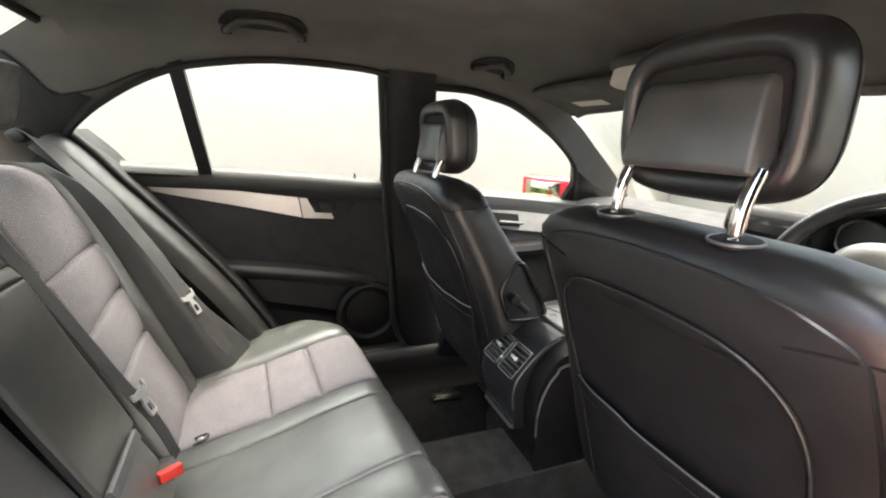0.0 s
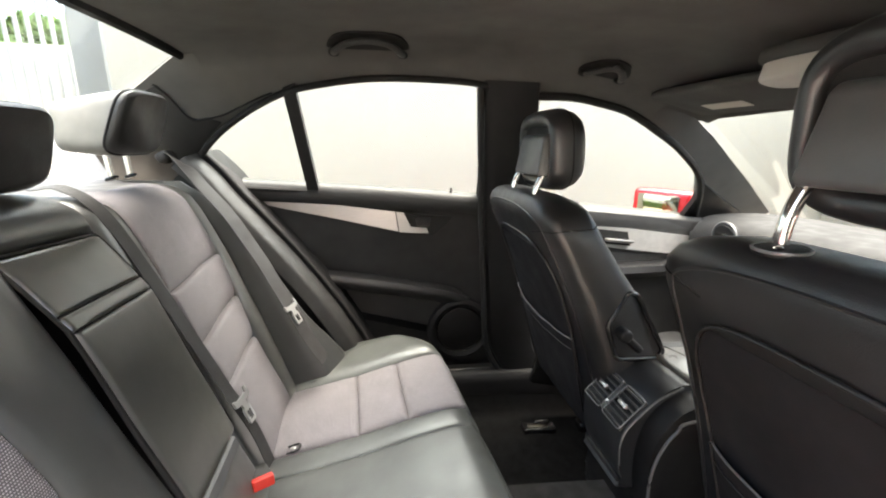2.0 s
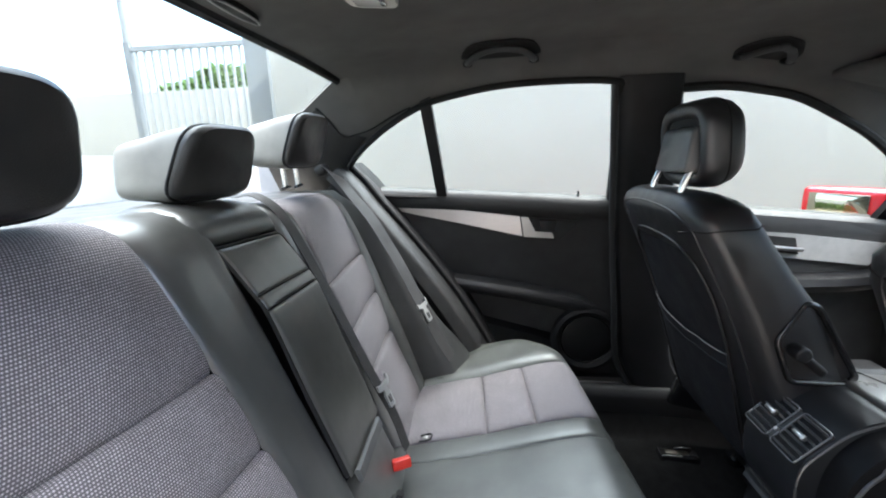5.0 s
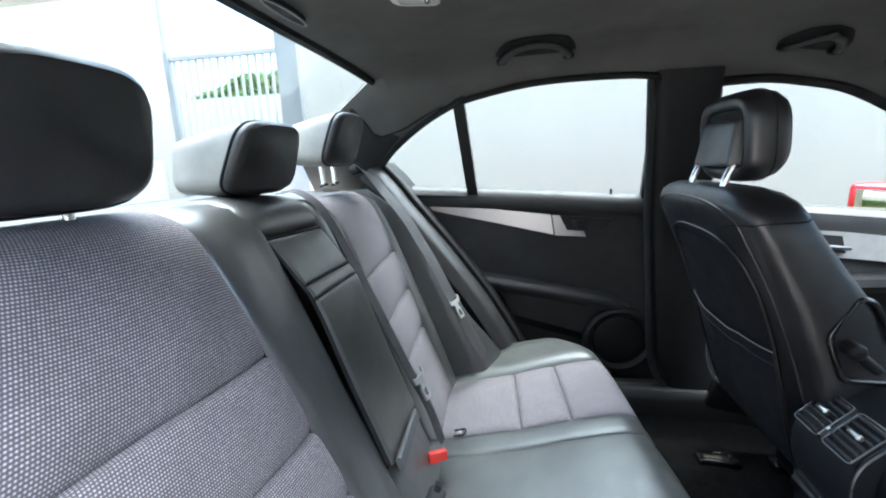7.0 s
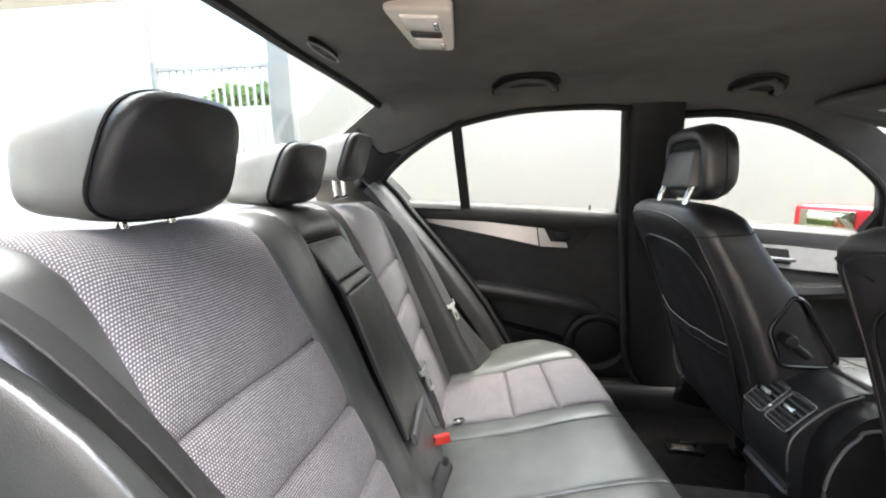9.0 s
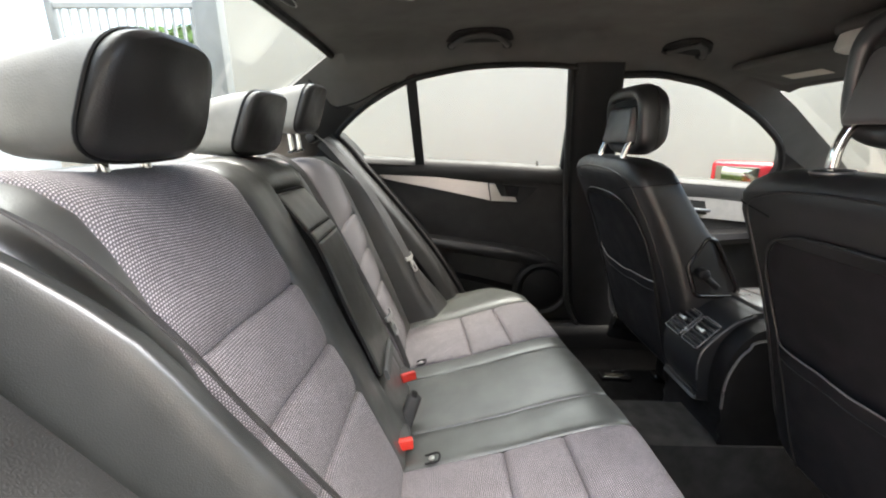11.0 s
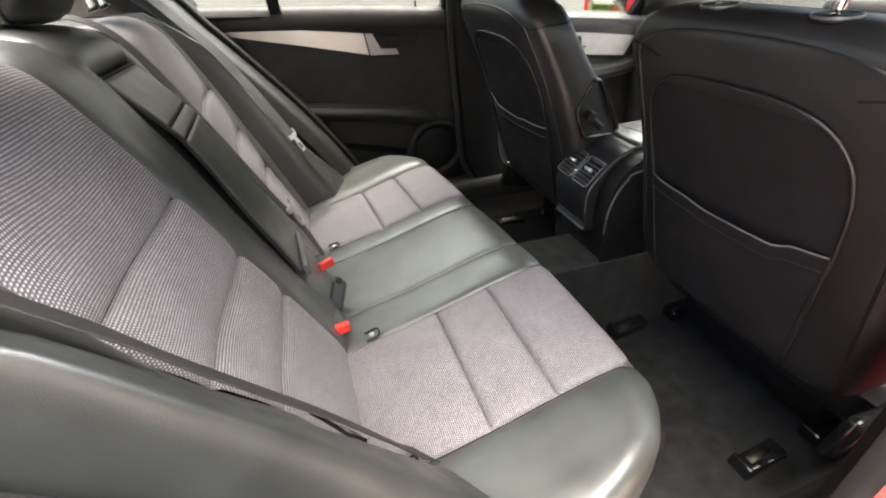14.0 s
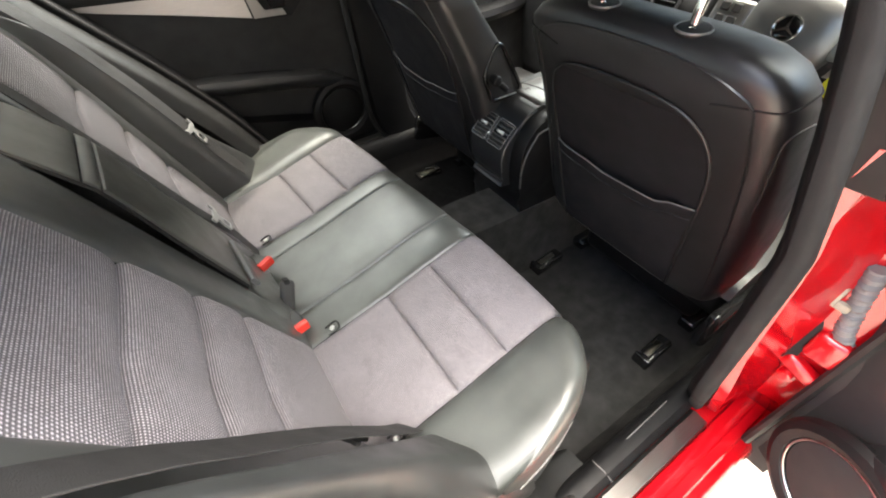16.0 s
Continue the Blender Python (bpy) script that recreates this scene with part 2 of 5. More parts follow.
def disc(r, h, m=None, seg=32, r2=None, bevel=0.0):
    bm = bmesh.new()
    bmesh.ops.create_cone(bm, cap_ends=True, segments=seg, radius1=r, radius2=r if r2 is None else r2, depth=h)
    if bevel:
        es = [e for e in bm.edges if len(e.link_faces) == 2 and any(len(f.verts) > 4 for f in e.link_faces)]
        bmesh.ops.bevel(bm, geom=es, offset=bevel, segments=2, profile=0.5, affect='EDGES')
    return moved(bm, m) if m else bm


def spline(points, n=8, closed=False):
    """Points of a smooth curve through those given."""
    P = [Vector(p) for p in points]
    k = len(P)
    out = []
    for i in range(k if closed else k - 1):
        if closed:
            a, b, c, d = P[i - 1], P[i], P[(i + 1) % k], P[(i + 2) % k]
        else:
            b, c = P[i], P[i + 1]
            a = P[i - 1] if i else b * 2 - c
            d = P[i + 2] if i + 2 < k else c * 2 - b
        for j in range(n):
            t = j / n
            out.append(0.5 * (2 * b + (c - a) * t + (2 * a - 5 * b + 4 * c - d) * t * t + (3 * b - a - 3 * c + d) * t ** 3))
    if not closed:
        out.append(P[-1])
    return out


def rounded(points, r):
    """A closed outline with its sharper corners cut round."""
    P = [Vector(p) for p in points]
    out = []
    for i, p in enumerate(P):
        a, b = P[i - 1] - p, P[(i + 1) % len(P)] - p
        if a.angle(b) > 2.75:
            out.append(p)
            continue
        k = min(r, a.length * .45, b.length * .45)
        q0, q1 = p + a.normalized() * k, p + b.normalized() * k
        for t in (0, .25, .5, .75, 1):
            out.append(q0 * (1 - t) ** 2 + p * 2 * t * (1 - t) + q1 * t * t)
    return out


def sweep(path, section, up=(0, 0, 1), closed=False, cap=True):
    """A section, a list of (side, up) pairs or a function of the path's share, carried along a path."""
    path = [Vector(p) for p in path]
    bm = bmesh.new()
    k = len(path)
    rings = []
    for i, p in enumerate(path):
        a = path[i - 1] if i or closed else p
        b = path[(i + 1) % k] if i + 1 < k or closed else p
        t = (b - a).normalized()
        u = Vector(up(i / max(1, k - 1))) if callable(up) else Vector(up)
        s = t.cross(u)
        if s.length < 1e-4:
            s = t.orthogonal()
        s.normalize()
        u = s.cross(t)
        sec = section(i / max(1, k - 1)) if callable(section) else section
        rings.append([bm.verts.new(p + s * x + u * y) for x, y in sec])
    n = len(rings[0])
    for i in range(k if closed else k - 1):
        r0, r1 = rings[i], rings[(i + 1) % k]
        for j in range(n):
            bm.faces.new((r0[j], r0[(j + 1) % n], r1[(j + 1) % n], r1[j]))
    if cap and not closed:
        bm.faces.new(rings[0][::-1])
        bm.faces.new(rings[-1])
    return fixed(bm)


def ring_section(r, n=10, sx=1.0, sy=1.0):
    return [(r * sx * math.cos(2 * math.pi * i / n), r * sy * math.sin(2 * math.pi * i / n)) for i in range(n)]


def tube(points, r, n=10, smooth=6, closed=False):
    return sweep(spline(points, smooth, closed) if smooth else points, ring_section(r, n), closed=closed)


def flat_section(w, h, r=None):
    r = min(w, h) * 0.3 if r is None else r
    a, b = w / 2, h / 2
    return [(-a + r, -b), (a - r, -b), (a, -b + r), (a, b - r), (a - r, b), (-a + r, b), (-a, b - r), (-a, -b + r)]


def slab(outline, normal, thick, holes=()):
    """A flat or slightly bent plate with any outline (3D points) and holes, given a thickness along -normal."""
    bm = bmesh.new()
    edges = []
    for loop in (outline, *holes):
        vs = [bm.verts.new(p) for p in loop]
        edges += [bm.edges.new((vs[i - 1], vs[i])) for i in range(len(vs))]
    bmesh.ops.triangle_fill(bm, use_beauty=True, use_dissolve=False, edges=edges, normal=normal)
    faces = bm.faces[:]
    r = bmesh.ops.extrude_face_region(bm, geom=faces)
    vs = [v for v in r["geom"] if isinstance(v, bmesh.types.BMVert)]
    bmesh.ops.translate(bm, vec=-Vector(normal).normalized() * thick, verts=vs)
    return fixed(bm)


def prism(profile, y0, y1, bevel=0.0, seg=2):
    """An (x, z) outline drawn out along y."""
    bm = bmesh.new()
    a = [bm.verts.new((x, y0, z)) for x, z in profile]
    b = [bm.verts.new((x, y1, z)) for x, z in profile]
    n = len(a)
    fa, fb = bm.faces.new(a), bm.faces.new(b[::-1])
    for i in range(n):
        bm.faces.new((a[i], a[(i + 1) % n], b[(i + 1) % n], b[i]))
    if bevel:
        es = list(fa.edges) + list(fb.edges)
        bmesh.ops.bevel(bm, geom=es, offset=bevel, segments=seg, profile=0.5, affect='EDGES')
    return fixed(bm)


def loft(rings, cap=True):
    bm = bmesh.new()
    rs = [[bm.verts.new(p) for p in r] for r in rings]
    n = len(rs[0])
    for a, b in zip(rs, rs[1:]):
        for j in range(n):
            bm.faces.new((a[j], a[(j + 1) % n], b[(j + 1) % n], b[j]))
    if cap:
        bm.faces.new(rs[0][::-1])
        bm.faces.new(rs[-1])
    return fixed(bm)


def sheet(fn, us, vs, thick=None):
    """A surface fn(u, v) over two lists of parameters, with an optional thickness vector."""
    bm = bmesh.new()
    g = [[bm.verts.new(fn(u, v)) for v in vs] for u in us]
    for i in range(len(us) - 1):
        for j in range(len(vs) - 1):
            bm.faces.new((g[i][j], g[i + 1][j], g[i + 1][j + 1], g[i][j + 1]))
    if thick:
        r = bmesh.ops.extrude_face_region(bm, geom=bm.faces[:])
        bmesh.ops.translate(bm, vec=thick, verts=[v for v in r["geom"] if isinstance(v, bmesh.types.BMVert)])
        fixed(bm)
    return bm


def smooth01(t):
    t = max(0.0, min(1.0, t))
    return t * t * (3 - 2 * t)


def table(rows, t):
    """Smooth look-up of a row of numbers by its first one."""
    if t <= rows[0][0]:
        return rows[0][1:]
    for a, b in zip(rows, rows[1:]):
        if t <= b[0]:
            k = (t - a[0]) / (b[0] - a[0])
            return tuple(lerp(x, y, k) for x, y in zip(a[1:], b[1:]))
    return rows[-1][1:]


class Profile:
    """A smooth curve in the (x, z) plane, by its length."""
    def __init__(self, pts):
        self.p = spline([(x, 0, z) for x, z in pts], 12)
        self.d = [0.0]
        for a, b in zip(self.p, self.p[1:]):
            self.d.append(self.d[-1] + (b - a).length)

    def at(self, s):
        s = max(0.0, min(self.d[-1] - 1e-6, s))
        i = int(np.searchsorted(self.d, s, side="right")) - 1
        i = min(i, len(self.p) - 2)
        k = (s - self.d[i]) / max(1e-9, self.d[i + 1] - self.d[i])
        p = self.p[i].lerp(self.p[i + 1], k)
        a, b = self.p[max(0, i - 2)], self.p[min(len(self.p) - 1, i + 3)]
        t = (b - a).normalized()
        return p, t

    def s_z(self, z):
        top = max(range(len(self.p)), key=lambda i: self.p[i].z)
        i = min(range(top + 1), key=lambda i: abs(self.p[i].z - z))
        return self.d[i]

    def s_x(self, x):
        i = min(range(len(self.p)), key=lambda i: abs(self.p[i].x - x))
        return self.d[i]


def steps(length, n):
    """Shares of a length, crowded near both ends."""
    e = [0.0, 0.0025, 0.006, 0.011, 0.018, 0.028]
    e = [x / length for x in e if x < length * 0.3]
    a = e[-1]
    mid = [lerp(a, 1 - a, i / n) for i in range(1, n)]
    return e + mid + [1 - x for x in reversed(e)]


def pad(name, surf, y0, y1, s0, s1, puff, material, parent, label="", rim=0.02, sink=0.010, nu=10, nv=10, low=None, high=None, flat_sides=False):
    """A stuffed upholstery panel on surf(y, s) -> point, normal; its edges roll down into the seams.

    y0 and y1 may follow s, s0 and s1 may follow y; low and high are the rolls at the two ends."""
    f0 = y0 if callable(y0) else (lambda s: y0)
    f1 = y1 if callable(y1) else (lambda s: y1)
    g0 = s0 if callable(s0) else (lambda y: s0)
    g1 = s1 if callable(s1) else (lambda y: s1)
    low, high = low or rim, high or rim
    bm = bmesh.new()
    uv = bm.loops.layers.uv.new("UVMap")
    first = g0(f0(g0(0.3)))
    sm = (first + g1(f0(first))) / 2
    wy, ws = abs(f1(sm) - f0(sm)), abs(g1(f0(sm)) - first)
    us, vs = steps(wy, nu), steps(ws, nv)

    def roll(d, r):
        k = 1 - min(1.0, d / r)
        return math.sqrt(max(0.0, 1 - k * k))
    g, uvs = [], {}
    for v in vs:
        row = []
        for u in us:
            sr = lerp(g0(f0(sm)), g1(f0(sm)), v)
            y = lerp(f0(sr), f1(sr), u)
            s = lerp(g0(y), g1(y), v)
            p, n = surf(y, s)
            h = roll(v * ws, low) * roll((1 - v) * ws, high)
            crown = 1 - abs(2 * v - 1) ** 2.4
            if flat_sides:
                h -= 0.3 * (1 - roll(min(u, 1 - u) * wy, 0.006))
                crown *= 1 - abs(2 * u - 1) ** 9
            else:
                h *= roll(min(u, 1 - u) * wy, rim)
                crown *= 1 - abs(2 * u - 1) ** 2.4
            vert = bm.verts.new(p + n * (-sink + (sink + puff * 0.45) * h + puff * 0.55 * crown))
            row.append(vert)
        g.append(row)
    run = [0.0] * len(us)
    for i in range(len(g) - 1, -1, -1):
        mid = len(us) // 2
        for j in range(len(us)):
            if i + 1 < len(g):
                run[j] += (g[i][j].co - g[i + 1][j].co).length
        wide = [0.0] * len(us)
        for j in range(mid + 1, len(us)):
            wide[j] = wide[j - 1] + (g[i][j].co - g[i][j - 1].co).length
        for j in range(mid - 1, -1, -1):
            wide[j] = wide[j + 1] - (g[i][j].co - g[i][j + 1].co).length
        for j in range(len(us)):
            uvs[g[i][j]] = (wide[j], 0.6 * run[j] + 0.4 * run[mid])
    for i in range(len(g) - 1):
        for j in range(len(g[0]) - 1):
            f = bm.faces.new((g[i][j], g[i + 1][j], g[i + 1][j + 1], g[i][j + 1]))
            for lp in f.loops:
                lp[uv].uv = uvs[lp.vert]
    f = bm.faces[:][len(bm.faces) // 2]
    bm.normal_update()
    p, n = surf(lerp(f0(sm), f1(sm), 0.5), sm)
    if f.normal.dot(n) < 0:
        bmesh.ops.reverse_faces(bm, faces=bm.faces)
    return part(name, bm, material, parent, label, smooth=60)


MIRROR_Y = Matrix.Diagonal((1, -1, 1, 1))
IDENT = Matrix.Identity(4)


def yside(z):
    """The slanted inner plane of the glasshouse."""
    return 0.747 - 0.748 * (z - 1.02)


def sp(x, z, inset=0.0):
    return Vector((x, yside(z) - inset * 0.8, z - inset * 0.6))


SIDE_N = Vector((0, -0.8, -0.6))
REAR_WIN = [(-.744, 1.125), (-.728, 1.052), (-.46, 1.037), (-.2, 1.022), (.062, 1.002), (.038, 1.17), (.010, 1.332), (-.063, 1.338),
            (-.193, 1.339), (-.305, 1.333), (-.420, 1.315), (-.492, 1.297), (-.576, 1.259), (-.657, 1.210), (-.720, 1.160)]
FRONT_WIN = [(.150, .985), (.482, .963), (.935, .918), (.828, 1.080), (.687, 1.175), (.546, 1.240), (.430, 1.284), (.334, 1.303),
             (.248, 1.314), (.140, 1.313)]


def with_arc(points, k):
    """An outline whose points from the k-th on lie on one smooth curve back to the first."""
    arc = spline([(x, 0, z) for x, z in points[k:] + points[:1]], 5)
    return points[:k] + [(p.x, p.z) for p in arc[:-1]]


REAR_WIN = with_arc(REAR_WIN, 6)
FRONT_WIN = FRONT_WIN[:2] + [(p.x, p.z) for p in spline([(x, 0, z) for x, z in FRONT_WIN[2:]], 5)]


# ---- surroundings ----
def slab_box(name, x0, x1, y0, y1, z0, z1, material, label, category, r=0.01):
    bm = rbox(x1 - x0, y1 - y0, z1 - z0, r, 2, pose((x0 + x1) / 2, (y0 + y1) / 2, (z0 + z1) / 2))
    ob = part(name, bm, material)
    return tagged(ob, label, category, kind="structure")


gb = bmesh.new()
bmesh.ops.create_grid(gb, x_segments=2, y_segments=2, size=400)
tagged(part("ground", gb, CONCRETE), "pale beige concrete yard around the parked car", "ground", kind="structure")
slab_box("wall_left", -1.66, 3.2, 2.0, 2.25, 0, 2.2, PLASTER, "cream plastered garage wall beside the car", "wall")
# out of view; added so its bounce lights the car's open side
slab_box("bounce_wall", -7.5, 3.2, -3.4, -3.2, 0, 3.1, PLASTER_LIGHT, "unseen pale wall added across the yard to bounce light", "wall")
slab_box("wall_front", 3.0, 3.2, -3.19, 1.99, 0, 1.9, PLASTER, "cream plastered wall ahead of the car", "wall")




def gate(y, x0, x1, top):
    g = thing("gate", "pale grey painted steel gate with thin upright bars", "gate")
    for z in (0.2, top - 0.03):
        part("rail", rbox(x1 - x0, 0.04, 0.045, 0.005, 1, pose((x0 + x1) / 2, y, z)), WHITE_METAL, g)
    n = int((x1 - x0) / 0.078)
    first = None
    for i in range(n):
        x = x0 + (i + 0.5) * (x1 - x0) / n
        if first is None:
            first = part("bar", rbox(0.024, 0.024, top - 0.06, 0.004, 1, pose(0, 0, top / 2)), WHITE_METAL, g)
            first.location = (x, y, 0)
        else:
            o = new("bar", first.data)
            o.parent = g
            o.location = (x, y, 0)
    for x in (x0 - 0.035, x1 + 0.035):
        part("post", rbox(0.06, 0.06, top + 0.03, 0.006, 2, pose(x, y, top / 2 + 0.015)), GREY_METAL, g)


gate(3.2, -3.62, -2.44, 2.24)
lamp_post = part("lamp_post", sweep([(-3.655, 3.2, 2.27), (-3.65, 3.2, 2.6), (-3.60, 3.2, 3.8)], ring_section(.032, 10)), POST_GREY)
tagged(lamp_post, "slim pale post rising above the gate", "post")
slab_box("low_wall", -3.95, -3.8, -.9, 3.1, 0, 1.25, LOW_WALL, "low pale grey rendered wall beside the gate", "wall")
slab_box("canopy", -9.5, -4.6, -4.0, 4.05, 3.2, 3.35, PLASTER, "beige canopy over the far end of the yard", "roof")
slab_box("column", -2.03, -1.86, 2.35, 2.65, 0, 3.2, COLUMN_GREY, "grey square column at the garage corner", "column")
slab_box("wall_back", -9.5, -2.5, 6.0, 6.2, 0, 2.33, PLASTER, "low white wall behind the gate", "wall")
rng = random.Random(5)


def hedge(x0, x1, y0, y1, count, low, top, label):
    """Many small crossed leaves under an uneven top line."""
    hb = bmesh.new()
    for i in range(count):
        x, y = rng.uniform(x0, x1), rng.uniform(y0, y1)
        z = low + (top(x) - low) * rng.random() ** 0.7
        s = rng.uniform(0.05, 0.11)
        m = Matrix.Translation((x, y, z)) @ Euler((rng.uniform(0, 6.3), rng.uniform(0, 6.3), 0)).to_matrix().to_4x4()
        vs = [hb.verts.new(m @ Vector(p)) for p in ((-s, 0, 0), (0, -s * 0.5, s * 0.1), (s, 0, 0), (0, s * 0.5, s * 0.1))]
        hb.faces.new(vs)
    tagged(part("hedge", hb, LEAF), label, "hedge", kind="stuff")


hedge(-6.2, -3.0, 6.4, 7.0, 8500, 1.6, lambda x: 2.36 + .42 * math.sin(min(1.0, max(0.0, (x + 6.15) / 1.5)) * 1.5708) + .05 * math.sin(x * 7.1) - .05 * max(0.0, x + 4.5), "green bushes rising behind the low white wall")
hedge(-3.2, -2.6, -.2, 3.0, 2600, .02, lambda x: .80 + .08 * math.sin(x * 7.1), "low yellow-green shrubs before the low wall")


# ---- car shell: roof, floor, side trim ----
ROOF = ((-.80, 1.352, .012), (-.69, 1.374, .012), (-.4, 1.402, .030), (0, 1.412, .036), (.3, 1.388, .036), (.5, 1.338, .036), (.66, 1.288, .035))


def roof_z(x, y):
    z, drop = table(ROOF, x)
    return z - drop * (abs(y) / 0.5) ** 4.5


xs = [lerp(-.70, .655, i / 40) for i in range(41)]
ysn = [lerp(-.505, .505, i / 40) for i in range(41)]
tagged(part("ceiling", sheet(lambda x, y: (x, y, roof_z(x, y)), xs, ysn, (0, 0, 0.025)), HEADLINER), "dark grey cloth headliner of the car roof", "headliner", kind="structure")
tagged(part("roof_skin", sheet(lambda x, y: (x, y * 1.12, roof_z(x, y) + 0.045), xs, ysn, (0, 0, 0.004)), RED_PAINT), "red painted steel roof of the car", "car roof", kind="structure")

def roof_roll(mirror):
    """The rounded passage from the headliner down to the window frames."""
    def at(x, t):
        z1 = roof_z(x, .482)
        y1 = yside(z1)
        a, b = Vector((x, .385, roof_z(x, .385) - .0015)), Vector((x, y1, z1))
        c = sp(x, z1 - .032, .003)
        return a * (1 - t) ** 2 + b * 2 * t * (1 - t) + c * t * t
    bm = sheet(at, [lerp(-.66, .52, i / 40) for i in range(41)], [i / 12 for i in range(13)])
    tagged(part("headliner_edge", moved(bm, mirror), HEADLINER, smooth=60), "rounded cloth edge of the headliner above the doors", "headliner", kind="structure")


roof_roll(IDENT)
roof_roll(MIRROR_Y)

FLOOR = ((-.60, .30), (-.02, .29), (.35, .27), (.60, .26), (.85, .27), (1.0, .40), (1.15, .60))


def floor_z(x, y):
    z = table(FLOOR, x)[0]
    a = abs(y)
    hump = 0.215 * (1 - smooth01((abs(y - 0.022) - 0.07) / 0.055))
    side = 0.13 * smooth01((a - 0.585) / 0.07)
    return z + hump + side


xs = [lerp(-.60, 1.15, i / 50) for i in range(51)]
# one carpet in two tones: the far footwell's shade is in its colour
for y0, y1, cover, words in ((-.655, .128, MAT_GREY, "dark grey carpeted car floor with a high tunnel"), (.128, .655, CARPET, "carpeted footwell by the closed door, its shade put into the black")):
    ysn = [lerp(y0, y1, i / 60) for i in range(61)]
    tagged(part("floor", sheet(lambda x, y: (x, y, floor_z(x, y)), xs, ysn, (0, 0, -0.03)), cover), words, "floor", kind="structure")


def side_plate(mirror, right):
    top = [(-1.0, 1.17), (-.86, 1.27), (-.68, 1.375), (-.4, 1.378), (0, 1.378), (.3, 1.365), (.5, 1.33), (.628, 1.286), (.76, 1.221), (.889, 1.15), (1.035, 1.071), (1.24, .952)]
    if not right:
        loop = top + [(1.22, .90), (1.0, .895), (.165, .965), (0, .985), (-.80, 1.03), (-1.0, 1.05)]
        holes = [[sp(*p) for p in REAR_WIN], [sp(*p) for p in FRONT_WIN]]
    else:
        loop = top + [(1.22, .90), (1.0, .895), (.165, .965), (.06, .975), (.045, 1.17), (.02, 1.335), (-.06, 1.341), (-.2, 1.342), (-.31, 1.336), (-.425, 1.318),
                      (-.5, 1.30), (-.585, 1.262), (-.67, 1.21), (-.735, 1.155), (-.765, 1.10), (-.76, 1.03), (-1.0, 1.05)]
        holes = [[sp(*p) for p in FRONT_WIN]]
    bm = slab([sp(*p) for p in loop], SIDE_N, 0.035, holes)
    ob = part("side_trim", moved(bm, mirror), HEADLINER)
    tagged(ob, "dark cloth-covered roof rail and pillar trim", "pillar trim", kind="structure")


side_plate(IDENT, False)
side_plate(MIRROR_Y, True)
for mirror in (IDENT, MIRROR_Y):
    lower = [(-1.0, 1.05), (-1.0, 1.165), (-.86, 1.262), (-.775, 1.30), (-.756, 1.275), (-.735, 1.235), (-.715, 1.226), (-.690, 1.231), (-.66, 1.222), (-.722, 1.170), (-.752, 1.13), (-.742, 1.052), (-.80, 1.035)]
    ob = part("trim_rear_pillar", moved(slab([sp(x, z, .004) for x, z in lower], SIDE_N, .006), mirror), PLASTIC_SOFT)
    tagged(ob, "dark plastic cover on the rear roof pillar", "pillar trim", kind="structure")
    seam = spline([sp(x, z, .0055) for x, z in ((-.78, 1.302), (-.756, 1.275), (-.735, 1.235), (-.715, 1.226), (-.690, 1.231), (-.644, 1.243), (-.60, 1.262), (-.561, 1.279), (-.52, 1.294))], 5)
    tagged(part("trim_seam", moved(sweep(seam, ring_section(.0022, 6)), mirror), RUBBER), "dark seam line across the pillar trim", "trim", kind="structure")

B_EDGE = ((.34, .16, .645), (.42, .15, .643), (.52, .098, .643), (.73, .077, .633), (.90, .060, .624), (1.05, .042, .588), (1.15, .030, .560), (1.345, .003, .490), (1.38, .0, .478))


def b_pillar(mirror, name, back):
    rings = []
    for i in range(25):
        z = lerp(.34, 1.338, i / 24)
        x, y = table(B_EDGE, z)
        w = .15
        rings.append([Vector((x + w * u, y + v, z)) for u, v in ((0, .04), (.0, .013), (.05, .004), (.2, 0), (.8, 0), (.95, .004), (1, .015), (1, back), (.3, back))])
    ob = part(name, moved(loft(rings), mirror), PLASTIC)
    tagged(ob, "dark plastic trim of the centre door pillar", "pillar trim", kind="structure")


b_pillar(IDENT, "trim_pillar", .13)
b_pillar(MIRROR_Y, "trim_pillar", .04)


